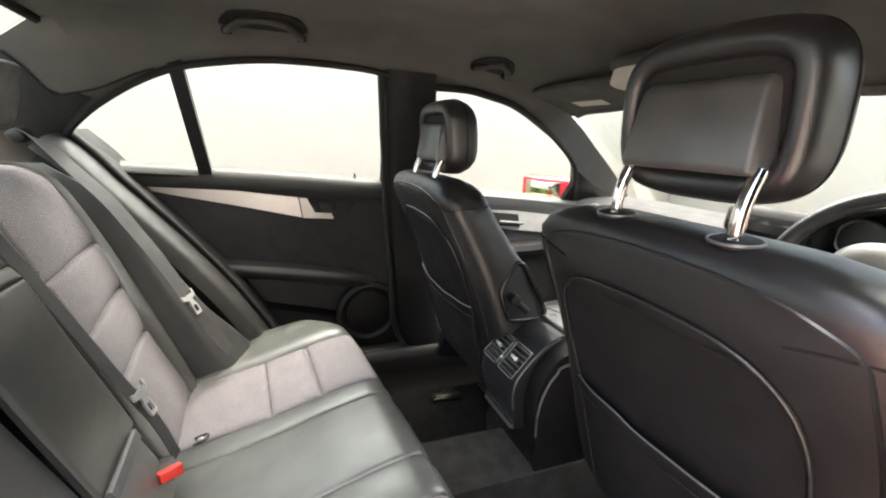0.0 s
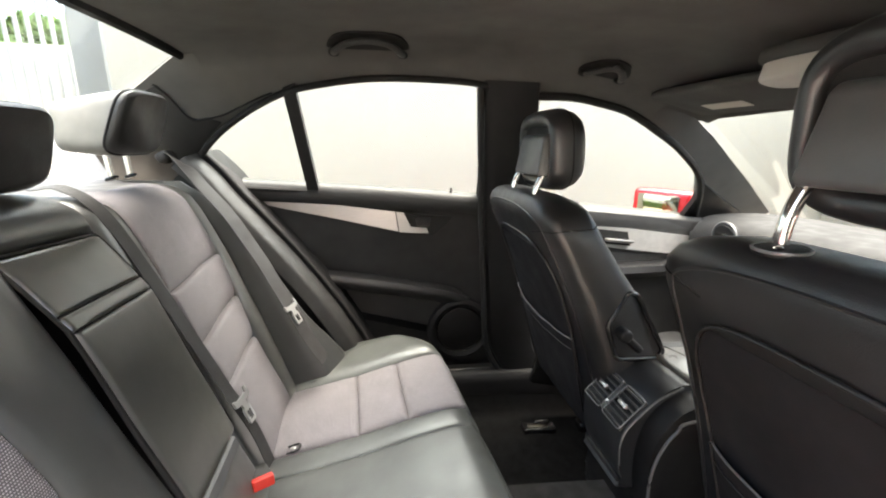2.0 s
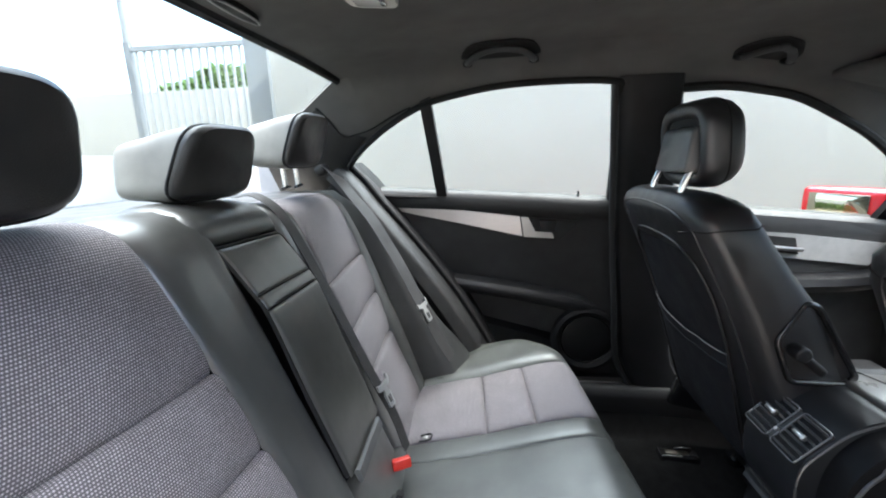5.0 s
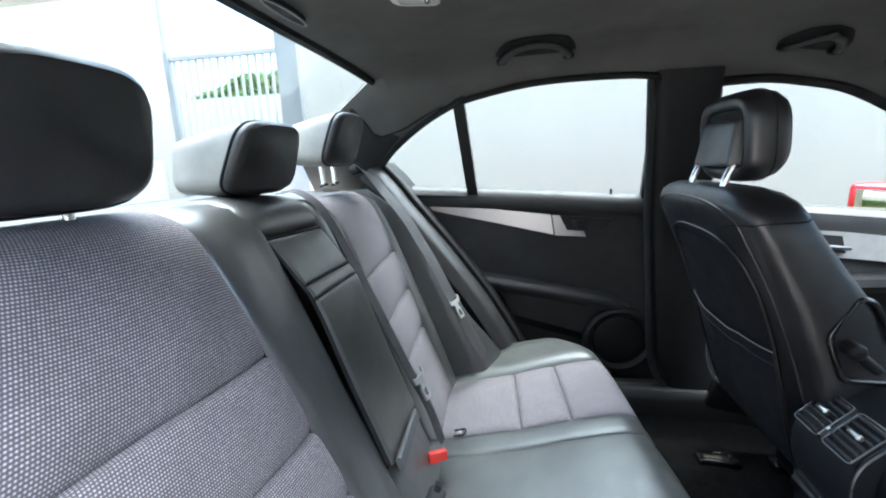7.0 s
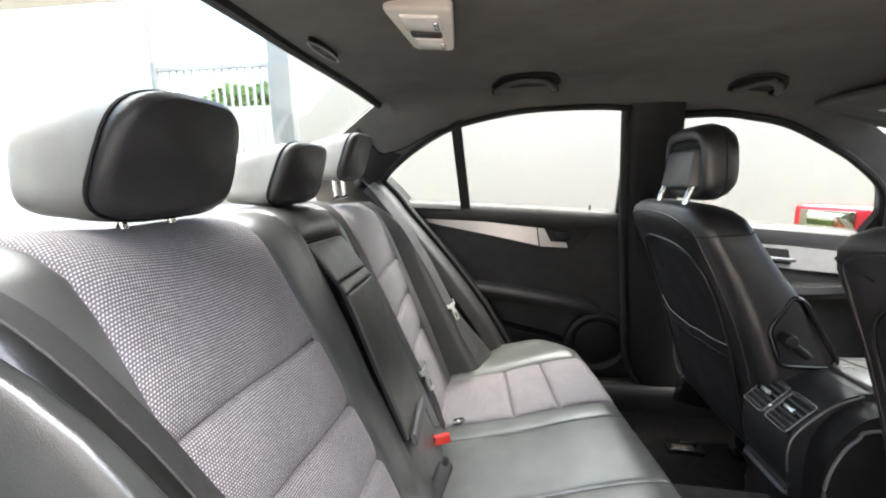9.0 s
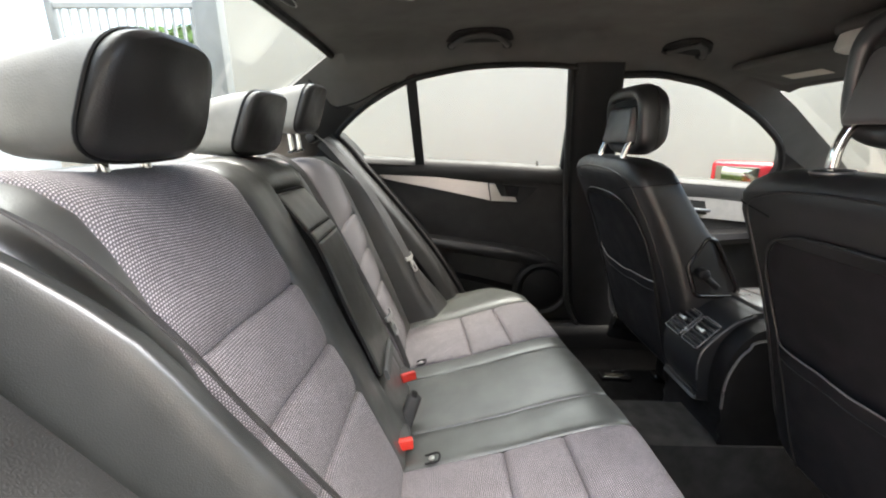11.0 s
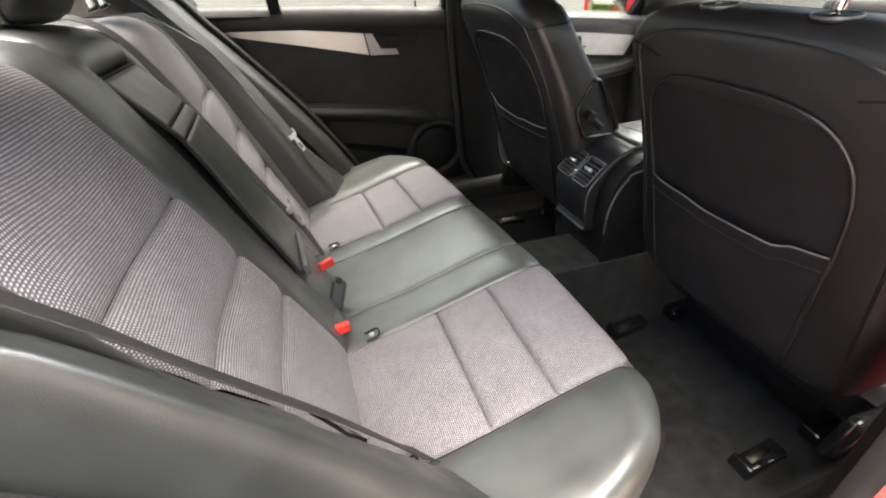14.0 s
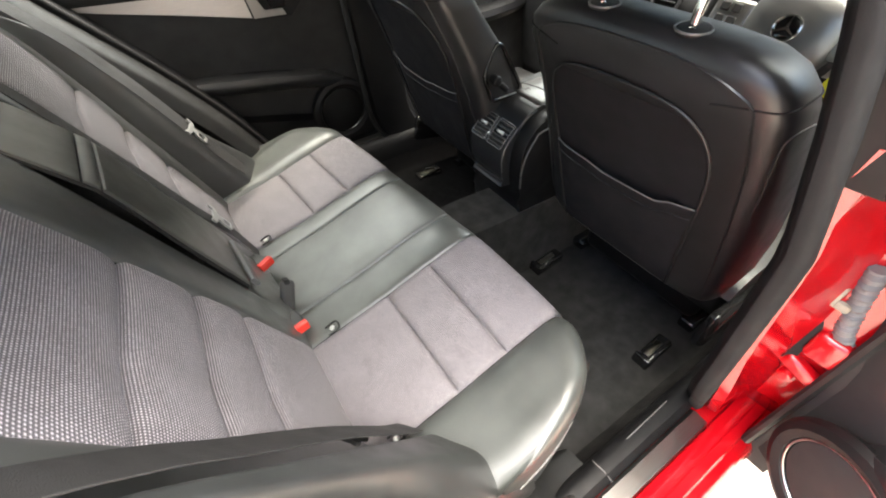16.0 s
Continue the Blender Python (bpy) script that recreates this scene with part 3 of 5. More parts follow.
def car_body():
    body = thing("car_body", "red painted steel body shell with door sills", "car body", kind="structure")
    for mirror in (IDENT, MIRROR_Y):
        part("sill", moved(prism_x([(.672, .30), (.672, .396), (.714, .398), (.718, .408), (.73, .413), (.745, .412), (.748, .407), (.765, .405), (.769, .398), (.783, .394), (.797, .375), (.80, .30)], -.55, 1.1), mirror), RED_PAINT if mirror is MIRROR_Y else PLASTIC, body)
        part("scuff_plate", moved(prism_x([(.676, .40), (.676, .418), (.682, .423), (.712, .421), (.716, .40)], -.28, .13), mirror), BRUSHED_DARK, body, "brushed dark metal scuff plate")
        part("sill_trim", moved(prism_x([(.62, .30), (.622, .40), (.632, .425), (.645, .432), (.662, .43), (.675, .415), (.675, .30)], -.40, 1.0), mirror), PLASTIC, body, "dark grained plastic sill cover")
        if mirror is MIRROR_Y:
            # pale tube stands in for the highlight along the sill trim's groove
            part("groove_highlight", moved(tube([(-.035, .641, .4325), (.02, .640, .4328), (.095, .638, .4325)], .0012, 6, 3), mirror), THREAD, body)
            part("joint_line", moved(tube([(-.118, .629, .428), (-.119, .640, .4325), (-.117, .655, .4322), (-.112, .676, .418)], .0011, 6, 3), mirror), THREAD, body)
        rows = [(z, *table(B_EDGE, z)) for z in [lerp(.41, 1.30, i / 18) for i in range(19)]]
        offs = ((.41, .05), (.55, .045), (.66, .034), (.77, .03), (.94, .026), (1.0, .04), (1.06, .06), (1.10, .085), (1.31, .085))

        def ring(z, x, y):
            o = table(offs, z)[0]
            return [Vector((x + u, y + v, z)) for u, v in ((.012, o), (.02, o + .016), (.065, max(.062, o + .02)), (.105, .085), (.118, .16), (.19, .16), (.19, .043))]
        if mirror is MIRROR_Y:
            part("pillar", moved(loft([ring(*r) for r in rows if r[0] < 1.07]), mirror), RED_PAINT, body, "red painted centre pillar", smooth=30)
            part("pillar_cover", moved(loft([[Vector((x + u, y + v, z)) for u, v in ((.01, .03), (.016, .075), (.05, .10), (.13, .10), (.13, .03))] for z, x, y in rows if z > 1.0]), mirror), PLASTIC, body, "black upper pillar cover")
        if mirror is MIRROR_Y:
            lip = ((-.008, .018), (-.011, .030), (-.006, .040), (.004, .044), (.014, .042), (.016, .034), (.012, .018))
            part("door_seal", moved(loft([[Vector((x + u, y + v, z)) for u, v in lip] for z, x, y in rows]), mirror), SEAL_GREY, body, "broad dark grey rubber door seal", smooth=50)
        else:
            part("door_seal", moved(sweep([Vector((x + .004, y + .034, z)) for z, x, y in rows], ring_section(.011, 10)), mirror), RUBBER, body, "black rubber door seal")
    return body


def prism_x(profile, x0, x1):
    bm = bmesh.new()
    a = [bm.verts.new((x0, y, z)) for y, z in profile]
    b = [bm.verts.new((x1, y, z)) for y, z in profile]
    n = len(a)
    bm.faces.new(a), bm.faces.new(b[::-1])
    for i in range(n):
        bm.faces.new((a[i], a[(i + 1) % n], b[(i + 1) % n], b[i]))
    return fixed(bm)


BRUSHED_DARK = brushed_mat("brushed_dark_metal", (0.16, 0.155, 0.15), 0.35, (1.0, 20.0, 20.0))
BODY = car_body()


PRIMER = plain("primed_steel", (0.30, 0.28, 0.22), 0.6, vary=0.25, scale=40)


def hinge_parts():
    """Strap, wiring sleeve and check slot where the open rear door is hung."""
    part("hinge", joined(rbox(.026, .016, .040, .004, 2, pose(.176, -.704, .806)), rbox(.026, .030, .014, .004, 2, pose(.180, -.714, .790)), disc(.006, .05, pose(.182, -.706, .785), 14, bevel=.002)), PRIMER, BODY, "pale primed steel hinge")
    path = spline([(.165, -.716, .875), (.176, -.722, .835), (.184, -.732, .79), (.188, -.744, .742), (.196, -.76, .715)], 14)

    def sec(t):
        return ring_section(.0125 + .0018 * math.sin(t * 150), 12)
    part("wiring_sleeve", sweep(path, sec), GREY_HOSE, BODY, "ribbed grey rubber wiring sleeve")
    part("check_slot", slab([Vector(p) for p in ((.176, -.706, .775), (.183, -.722, .765), (.183, -.729, .64), (.176, -.716, .63))], (-1, 0, 0), .006), RUBBER, BODY, "dark door check slot")
    part("check_block", joined(rbox(.03, .05, .06, .012, 3, pose(.186, -.748, .70)), rbox(.026, .06, .03, .010, 3, pose(.186, -.742, .635, 20)), disc(.011, .02, pose(.176, -.735, .615, 0, 90), 16, bevel=.003)), RED_PAINT, BODY, "red painted door check")
    part("bolt", disc(.008, .008, pose(.172, -.733, .612, 0, 90), 6, bevel=.001), RED_PAINT, BODY)


hinge_parts()

ARCH_TRIM = plain("arch_trim", (0.017, 0.0175, 0.017), 0.5, vary=0.3, scale=18, grain=0.7, grain_scale=700)

# rear edge of the rear door opening: cover strip, rubber seal and red flange
ARCH = [(-.74, 1.15), (-.69, 1.10), (-.64, 1.035), (-.575, .957), (-.490, .85), (-.400, .725), (-.325, .60), (-.27, .50), (-.2, .43), (-.12, .41)]
for mirror in (IDENT, MIRROR_Y):
    path = spline([(x, 0, z) for x, z in ARCH], 6)

    def strip(offs, ys):
        out = []
        for i, p in enumerate(path):
            t = (path[min(i + 1, len(path) - 1)] - path[max(i - 1, 0)]).normalized()
            n = Vector((t.z, 0, -t.x))
            if n.x < 0:
                n = -n
            out.append([p + n * o + Vector((0, y, 0)) for o, y in zip(offs, ys)])
        return out

    def band(offs, ys, name, material, label):
        rings = strip(offs, ys)
        part(name, moved(loft(rings), mirror), material, BODY, label, smooth=50)
    band((-.06, -.032, -.022, -.014, -.012, -.05), (.570, .579, .586, .635, .648, .645), "arch_cover", ARCH_TRIM, "dark grained plastic wheel arch cover")
    if mirror is IDENT:
        band((-.04, -.002, -.002, -.2, -.2), (.656, .659, .80, .84, .656), "inner_quarter", PLASTIC, "dark inner quarter panel")
    if mirror is MIRROR_Y:
        band((-.04, -.002, -.002, -.03, -.07, -.2, -.2), (.658, .661, .74, .76, .83, .86, .658), "quarter_panel", RED_PAINT, "red painted rear quarter")
    part("door_seal", moved(sweep([r[0] for r in strip((-.002,), (.652,))], ring_section(.007, 10)), mirror), RUBBER, BODY, "black rubber door seal")


# ---- windows ----
def pane_of(name, pts, parent, normal, material=PANE):
    ob = part(name, slab(pts, normal, 0.004), material, parent)
    ob.visible_shadow = False
    return ob


w1 = thing("window_1", "sloping rear window of the car with a dark edge", "window", kind="structure")
pane_of("pane", [(-.70, -.56, 1.37), (-.70, .56, 1.37), (-1.33, .66, 1.035), (-1.33, -.66, 1.035)], w1, (-.47, 0, .88))
part("frame", tube([(-.70, -.54, 1.36), (-.705, -.3, 1.37), (-.71, 0, 1.373), (-.705, .3, 1.37), (-.70, .54, 1.36)], .012, 8), PLASTIC, w1)
w2 = thing("window_2", "windscreen of the car", "window", kind="structure")
pane_of("pane", [(.62, -.60, 1.312), (.62, .60, 1.312), (1.40, .92, .912), (1.40, -.92, .912)], w2, (.46, 0, .89))
part("frame", tube([(.655, -.54, 1.275), (.665, 0, 1.292), (.655, .54, 1.275)], .014, 8), HEADLINER, w2)


# ---- doors ----
def rear_door(m, label, name):
    """Rear door in its closed place on the left side, then carried by m."""
    d = thing(name, label, "car door", kind="structure")

    def add(pname, bm, mat, plabel="", parent=None, smooth=40):
        return part(pname, moved(bm, m), mat, parent or d, plabel, smooth)

    def dy(z):
        return .744 + .036 * smooth01((.93 - z) / .28)
    # inner card with its lower edge
    low = ((-.76, .98), (-.64, .95), (-.575, .88), (-.490, .77), (-.40, .65), (-.325, .53), (-.27, .43), (-.2, .395), (.14, .395))
    us = [lerp(-.76, .165, i / 24) for i in range(25)]
    vs = [i / 14 for i in range(15)]

    def card(u, v):
        z0 = table(low, u)[0]
        z = lerp(z0, 1.0, v)
        return Vector((u, dy(z), z))
    add("door_card", sheet(card, us, vs, (0, .05, 0)), DOOR_CARD, "dark textured door card")
    # outer skin
    add("outer_skin", sheet(lambda u, v: card(u, v) + Vector((0, .085 + .02 * math.sin(v * 3), 0)), us, vs, (0, .003, 0)), RED_PAINT, "red painted door skin")
    # belt trim
    bl = [(-.75, 1.06), (-.716, 1.058), (-.46, 1.045), (-.2, 1.03), (.05, 1.01), (.085, 1.005)]
    path = spline([(x, .735, z - .021) for x, z in bl], 5)
    sec = [(-.02, -.032), (.012, -.030), (.017, -.018), (.018, .006), (.013, .022), (.002, .030), (-.02, .032)]
    add("belt_trim", sweep(path, sec, up=(0, 0, 1)), PLASTIC_SOFT, "soft dark plastic window ledge")
    # metal strip, pull handle and its recess
    strip = [Vector((x, .733 + .012 * (1 - (x + .65) / .45), z)) for x, z in ((-.655, 1.008), (-.43, .992), (-.214, .966), (-.202, .902), (-.40, .945), (-.55, .975), (-.63, .993))]
    bm = slab(strip, (0, -1, 0), .012)
    add("trim_strip", bm, SILVER, "brushed aluminium strip")
    hand = [Vector((x, .724, z)) for x, z in ((-.211, .966), (-.188, .964), (-.165, .918), (-.113, .914), (-.106, .897), (-.202, .902))]
    h = slab(hand, (0, -1, 0), .014)
    add("pull_handle", h, SATIN, "satin metal door pull")
    add("joint", slab([Vector((x, .7215, z)) for x, z in ((-.2145, .967), (-.2115, .967), (-.2015, .901), (-.2045, .901))], (0, -1, 0), .010), RUBBER)
    rec = [Vector((x, .729, z)) for x, z in ((-.192, .964), (-.03, .95), (-.045, .93), (-.09, .89), (-.20, .897))]
    add("handle_recess", slab(rec, (0, -1, 0), .012), PLASTIC, "dark handle recess")
    lev = [Vector((x, .722, z)) for x, z in ((-.155, .955), (-.10, .95), (-.105, .92), (-.145, .922))]
    add("inner_lever", slab(lev, (0, -1, 0), .01), GLOSS)
    # arm rest and pocket
    arm = spline([(-.68, .765, .775), (-.56, .757, .765), (-.42, .752, .748), (-.25, .75, .723), (-.08, .752, .69), (.0, .758, .665), (.045, .77, .63)], 5)
    asec = [(-.03, -.03), (.012, -.034), (.026, -.02), (.03, .0), (.024, .012), (.0, .018), (-.03, .02)]
    add("armrest", sweep(arm, asec), LEATHER, "padded black armrest")
    low_p = spline([(-.60, .775, .66), (-.40, .768, .585), (-.2, .765, .53), (-.09, .765, .50)], 5)
    add("door_pocket", sweep(low_p, [(-.03, -.09), (.012, -.08), (.02, -.02), (.014, .03), (-.03, .05)]), PLASTIC, "dark moulded door pocket")
    # loudspeaker
    sm = pose(.012, .752, .545, 90)
    # closed door's speaker and ring: its shade is put into darker materials
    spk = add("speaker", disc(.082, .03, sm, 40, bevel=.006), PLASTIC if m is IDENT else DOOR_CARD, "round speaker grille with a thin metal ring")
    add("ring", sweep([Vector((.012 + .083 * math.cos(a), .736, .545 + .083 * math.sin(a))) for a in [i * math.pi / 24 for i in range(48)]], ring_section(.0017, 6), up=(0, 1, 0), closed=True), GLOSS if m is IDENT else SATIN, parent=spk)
    pod = [(.012 + .10 * math.cos(a), .745 + .0 * a, .545 + .10 * math.sin(a)) for a in [i * math.pi / 16 for i in range(32)]]
    add("speaker_pod", sweep([Vector(p) for p in pod], ring_section(.018, 8), up=(0, 1, 0), closed=True), PLASTIC)
    # window seal, divider, panes, lock pin
    loop = rounded([sp(x, z, .010) for x, z in REAR_WIN], .018)
    add("window_seal", sweep(loop, ring_section(.0085, 8), up=SIDE_N, closed=True), RUBBER, "black rubber window seal")
    outer = [sp(*p, .012) for p in ((.016, 1.334), (.024, 1.322), (.031, 1.30), (.056, 1.17), (.08, 1.0))]
    add("frame_seal", sweep(outer, ring_section(.0032, 8), up=SIDE_N), PLASTIC_GREY)
    edge = [Vector((x - .012, y + .012, z)) for z, x, y in ((z, *table(B_EDGE, z)) for z in (.42, .52, .73, .90, 1.05, 1.15, 1.333))]
    start = [(.0, .765, .405), (.08, .72, .40), (.125, .665, .42)] + [tuple(p) for p in edge]
    if m is not IDENT:
        start = [(.150, .762, z) for z in (.40, .55, .70, .85, 1.0)]
    add("edge_seal", sweep(spline(start, 3), ring_section(.009, 8)), PLASTIC_SOFT, "grey rubber edge seal")
    div = [sp(x, z, .012) for x, z in ((-.478, 1.035), (-.445, 1.033), (-.462, 1.315), (-.492, 1.305))]
    add("window_divider", slab(div, SIDE_N, .02), PLASTIC_SOFT, "dark upright window divider")
    ob = add("pane", slab([sp(*p, -.012) for p in REAR_WIN], SIDE_N, .004), PANE)
    ob.visible_shadow = False
    add("lock_pin", disc(.0035, .022, pose(-.034, .742, 1.033), 10, bevel=.001), GLOSS)
    return d


rear_door(IDENT, "closed rear door with dark card and aluminium strip", "door_1")
HINGE = Vector((.20, -.80, 0))
OPEN = Matrix.Translation((.035, .05, 0)) @ Matrix.Translation(HINGE) @ pose(0, 0, 0, 0, 0, 60) @ Matrix.Translation(-HINGE) @ MIRROR_Y
rear_door(OPEN, "wide open rear door with dark card and red skin", "door_3")


def front_door(m, label, name):
    d = thing(name, label, "car door", kind="structure")

    def add(pname, bm, mat, plabel="", parent=None, smooth=40):
        return part(pname, moved(bm, m), mat, parent or d, plabel, smooth)
    us = [lerp(.185, 1.10, i / 20) for i in range(21)]
    vs = [i / 10 for i in range(11)]

    def card(u, v):
        z = lerp(.34, table(((.18, .985), (1.1, .90)), u)[0], v)
        return Vector((u, .765 + .02 * smooth01((.9 - z) / .3), z))
    add("door_card", sheet(card, us, vs, (0, .05, 0)), DOOR_CARD)
    add("outer_skin", sheet(lambda u, v: card(u, v) + Vector((0, .09, 0)), us, vs, (0, .003, 0)), RED_PAINT)
    bl = [(.18, .995), (.482, .972), (.925, .93), (1.1, .912)]
    path = spline([(x, .755 + .03 * smooth01((x - .2) / .6), z - .03) for x, z in bl], 5)
    add("belt_trim", sweep(path, [(-.03, -.035), (.012, -.033), (.018, -.01), (.014, .02), (.0, .032), (-.04, .034)]), PLASTIC_GREY)
    strip = [Vector((x, .757, z)) for x, z in ((.30, .925), (.62, .90), (.88, .868), (.84, .80), (.60, .825), (.32, .87))]
    add("trim_strip", slab(strip, (0, -1, 0), .012), SILVER_LIT, "brushed aluminium strip")
    rec = [Vector((x, .752, z)) for x, z in ((.50, .900), (.62, .888), (.635, .836), (.51, .848))]
    add("handle_recess", slab(rec, (0, -1, 0), .01), RUBBER)
    add("pull_handle", rbox(.11, .014, .012, .004, 2, pose(.585, .742, .858, 0, 6)), SATIN)
    arm = spline([(.2, .74, .76), (.5, .735, .755), (.8, .745, .76), (.98, .755, .80)], 5)
    add("armrest", sweep(arm, [(-.04, -.03), (.012, -.034), (.03, -.01), (.024, .012), (-.04, .02)]), LEATHER)
    loop = rounded([sp(x, z, .010) for x, z in FRONT_WIN], .018)
    add("window_seal", sweep(loop, ring_section(.011, 8), up=SIDE_N, closed=True), RUBBER)
    sail = [sp(x, z, .012) for x, z in ((.828, 1.084), (.862, 1.052), (.866, .906), (1.12, .868), (1.10, .96), (.97, 1.015))]
    add("sail_panel", slab(sail, SIDE_N, .02), PLASTIC)
    ob = add("pane", slab([sp(*p, -.012) for p in FRONT_WIN], SIDE_N, .004), PANE)
    ob.visible_shadow = False
    mir = add("door_mirror", rbox(.10, .245, .126, .022, 4, pose(.9008, .9444, .960, 0, 0, 24)), RED_PAINT, "red painted door mirror housing")
    add("mirror_glass", rbox(.006, .172, .082, .003, 2, pose(.8500, .927, .962, 0, 0, 24)), MIRROR_GLASS, parent=mir)
    return d


front_door(IDENT, "closed front passenger door with red mirror", "door_2")
front_door(MIRROR_Y, "closed front driver door", "door_4")

# ---- rear seat ----
BACK = Profile([(-.44, .50), (-.475, .57), (-.543, .733), (-.584, .829), (-.625, .933), (-.672, 1.04), (-.70, 1.083), (-.745, 1.10), (-.80, 1.095), (-.85, 1.07)])
CUSH = Profile([(-.53, .545), (-.44, .568), (-.295, .602), (-.19, .632), (-.10, .652), (-.068, .644), (-.046, .60), (-.043, .54), (-.06, .38)])


def lean(p):
    """The bench sits a little lower and further back towards the closed door."""
    k = max(0.0, p.y + .17)
    return Vector((p.x - .060 * k, p.y, p.z - .062 * k))


def back_surf(y, s):
    p, t = BACK.at(s)
    n = Vector((t.z, 0, -t.x))
    a = abs(y)
    bulge = .010 * smooth01((a - .34) / .12) - .03 * smooth01((a - .50) / .12) + .006 * (1 - smooth01((a - .09) / .03))
    return lean(Vector((p.x, y, p.z)) + n * bulge), n


def cush_surf(y, s):
    p, t = CUSH.at(s)
    n = Vector((-t.z, 0, t.x))
    a = abs(y)
    u = min(.9995, max(0.0, (a - .40) / .2045))
    k = (1 - u ** 2.2) ** .22
    x = -.50 + (p.x + .50) * k
    edge = max(0.0, min(1.0, (a - .548) / .062))
    z = p.z + .010 * smooth01((a - .41) / .08) - .040 * edge ** 2.2
    return lean(Vector((x, y, z))), n


def sb(z):
    """Length along the backrest at a height."""
    i = next(i for i in range(1, len(BACK.p)) if BACK.p[i].z >= z)
    a, b = BACK.p[i - 1].z, BACK.p[i].z
    return lerp(BACK.d[i - 1], BACK.d[i], (z - a) / (b - a))


def sc(x):
    return CUSH.s_x(x)


def rear_seat():
    seat = thing("rear_seat", "black leather rear bench with grey woven panels", "car seat")
    back_end = BACK.d[-1]
    for pname, prof, y1, tail in (("backrest_core", [(p.x - .034, p.z - .018) for p in BACK.p], .60, [(-.86, .95), (-.60, .42)]), ("cushion_core", [(p.x - .018, p.z - .020) for p in CUSH.p], .53, [(-.53, .38)])):
        rows = [lerp(-y1, y1, i / 12) for i in range(13)]
        part(pname, loft([[lean(Vector((x, y, z))) for x, z in prof + tail] for y in rows]), PLASTIC, seat)
    cuts = [sb(.555), sb(.731), sb(.822), sb(.928), back_end - .06]
    for g in (-1, 1):
        def inn(s):
            z = BACK.at(s)[0].z
            return g * lerp(.182, .205, smooth01((z - .7) / .4))

        def out(s):
            z = BACK.at(s)[0].z
            return g * lerp(.410, .470, smooth01((z - .68) / .26))

        def cut(z, rise):
            return lambda y: sb(z) + rise * smooth01((abs(y) - .19) / .29)
        ends = [cuts[0], cut(.731, .016), cut(.822, .024), cut(.928, .018), cuts[4]]
        for i in range(4):
            pad("back_panel", back_surf, inn, out, ends[i], ends[i + 1], .009, FABRIC, seat, "grey two-tone woven cloth", rim=.014, sink=.007, nu=12, nv=16, low=.045, high=.010, flat_sides=True)
        pad("back_bolster", back_surf, lambda s: out(s) - g * .005, lambda s: g * .535, cuts[0], back_end, .008, LEATHER_BACK, seat, rim=.012, sink=.003, nv=24)
        pad("back_bolster", back_surf, lambda s: (.115 if g > 0 else -.087), inn, cuts[0], back_end, .007, LEATHER_BACK, seat, rim=.014, sink=.004, nv=24)
        # side wing between backrest and door: inner lip, rolled crest, outer edge
        rings = []
        for i in range(27):
            z = lerp(.47, 1.12, i / 26)
            dz = z - .75
            xi, yi = -.457 - .52 * dz, .494 + .176 * dz
            foot = smooth01((.77 - z) / .15)
            xo, yo = -.446 - .688 * dz + .030 * foot, .572 + .036 * foot
            end = min(1.0, (1.12 - z) / .11)
            pts = [(-.60 - .42 * dz, yi + .004), (lerp(-.60 - .42 * dz, xi, .8), yi + .001)]
            for t, h in ((0, 0), (.03, .006), (.08, .0095), (.18, .0135), (.30, .0185), (.40, .0225), (.47, .0245), (.53, .0245), (.59, .0225), (.66, .018), (.74, .010), (.83, -.001), (.92, -.013), (1, -.028)):
                pts.append((lerp(xi, xo, t) + h, lerp(yi, yo, t)))
            pts += [(xo - .040, yo + .003), (xo - .09, yo + .004)]
            rings.append([lean(Vector((x - .07 * (1 - end) ** 1.6, g * y, z))) for x, y in pts])
        part("side_bolster", loft(rings), LEATHER_GRAIN, seat, "grained black leather side bolster", smooth=60)
    # middle part with the folding armrest
    pad("back_bolster", back_surf, -.118, .118, sb(1.055), back_end, .010, LEATHER_BACK, seat, nv=14, low=.03)
    def arm_surf(y, s):
        p, n = back_surf(y, s)
        k = (s - sb(.69)) / (sb(1.05) - sb(.69))
        return p + n * (.008 + .015 * k - .026 * max(0.0, (k - .74) / .26)), n
    arm = pad("armrest", arm_surf, -.082, .110, sb(.690), sb(.955), .007, LEATHER_ARM, seat, "folded-up leather armrest", rim=.005, sink=.0015, nv=14)
    pad("armrest_band", arm_surf, -.083, .110, sb(.955), sb(.976), .005, LEATHER_ARM, arm, rim=.003, sink=.0012, nv=4)
    pad("armrest_lid", arm_surf, -.085, .110, sb(.976), sb(1.050), .006, LEATHER_ARM, arm, rim=.004, sink=.0015, nv=8)
    pad("back_bolster", back_surf, -.118, .118, sb(.54), sb(.680), .006, LEATHER_BACK, seat, rim=.02, nv=8)

    def on_back(y, z, h):
        p, n = arm_surf(y, sb(z))
        return p + n * h
    for z in (.955, .976):
        part("seam", sweep([on_back(lerp(-.084, .111, i / 8), z, .001) for i in range(9)], ring_section(.0013, 6)), RUBBER, arm)
    part("gap", sweep([on_back(lerp(-.088, .113, i / 8), 1.052, .0) for i in range(9)], ring_section(.0025, 8)), RUBBER, arm)
    part("gap", sweep([on_back(-.088 - .004 * i / 12, lerp(1.05, .70, i / 12), .0) for i in range(13)], lambda t: ring_section(lerp(.0022, .0035, t), 8)), RUBBER, arm)
    part("gap", sweep([on_back(.114, lerp(1.05, .70, i / 12), .0) for i in range(13)], ring_section(.003, 8)), RUBBER, arm)
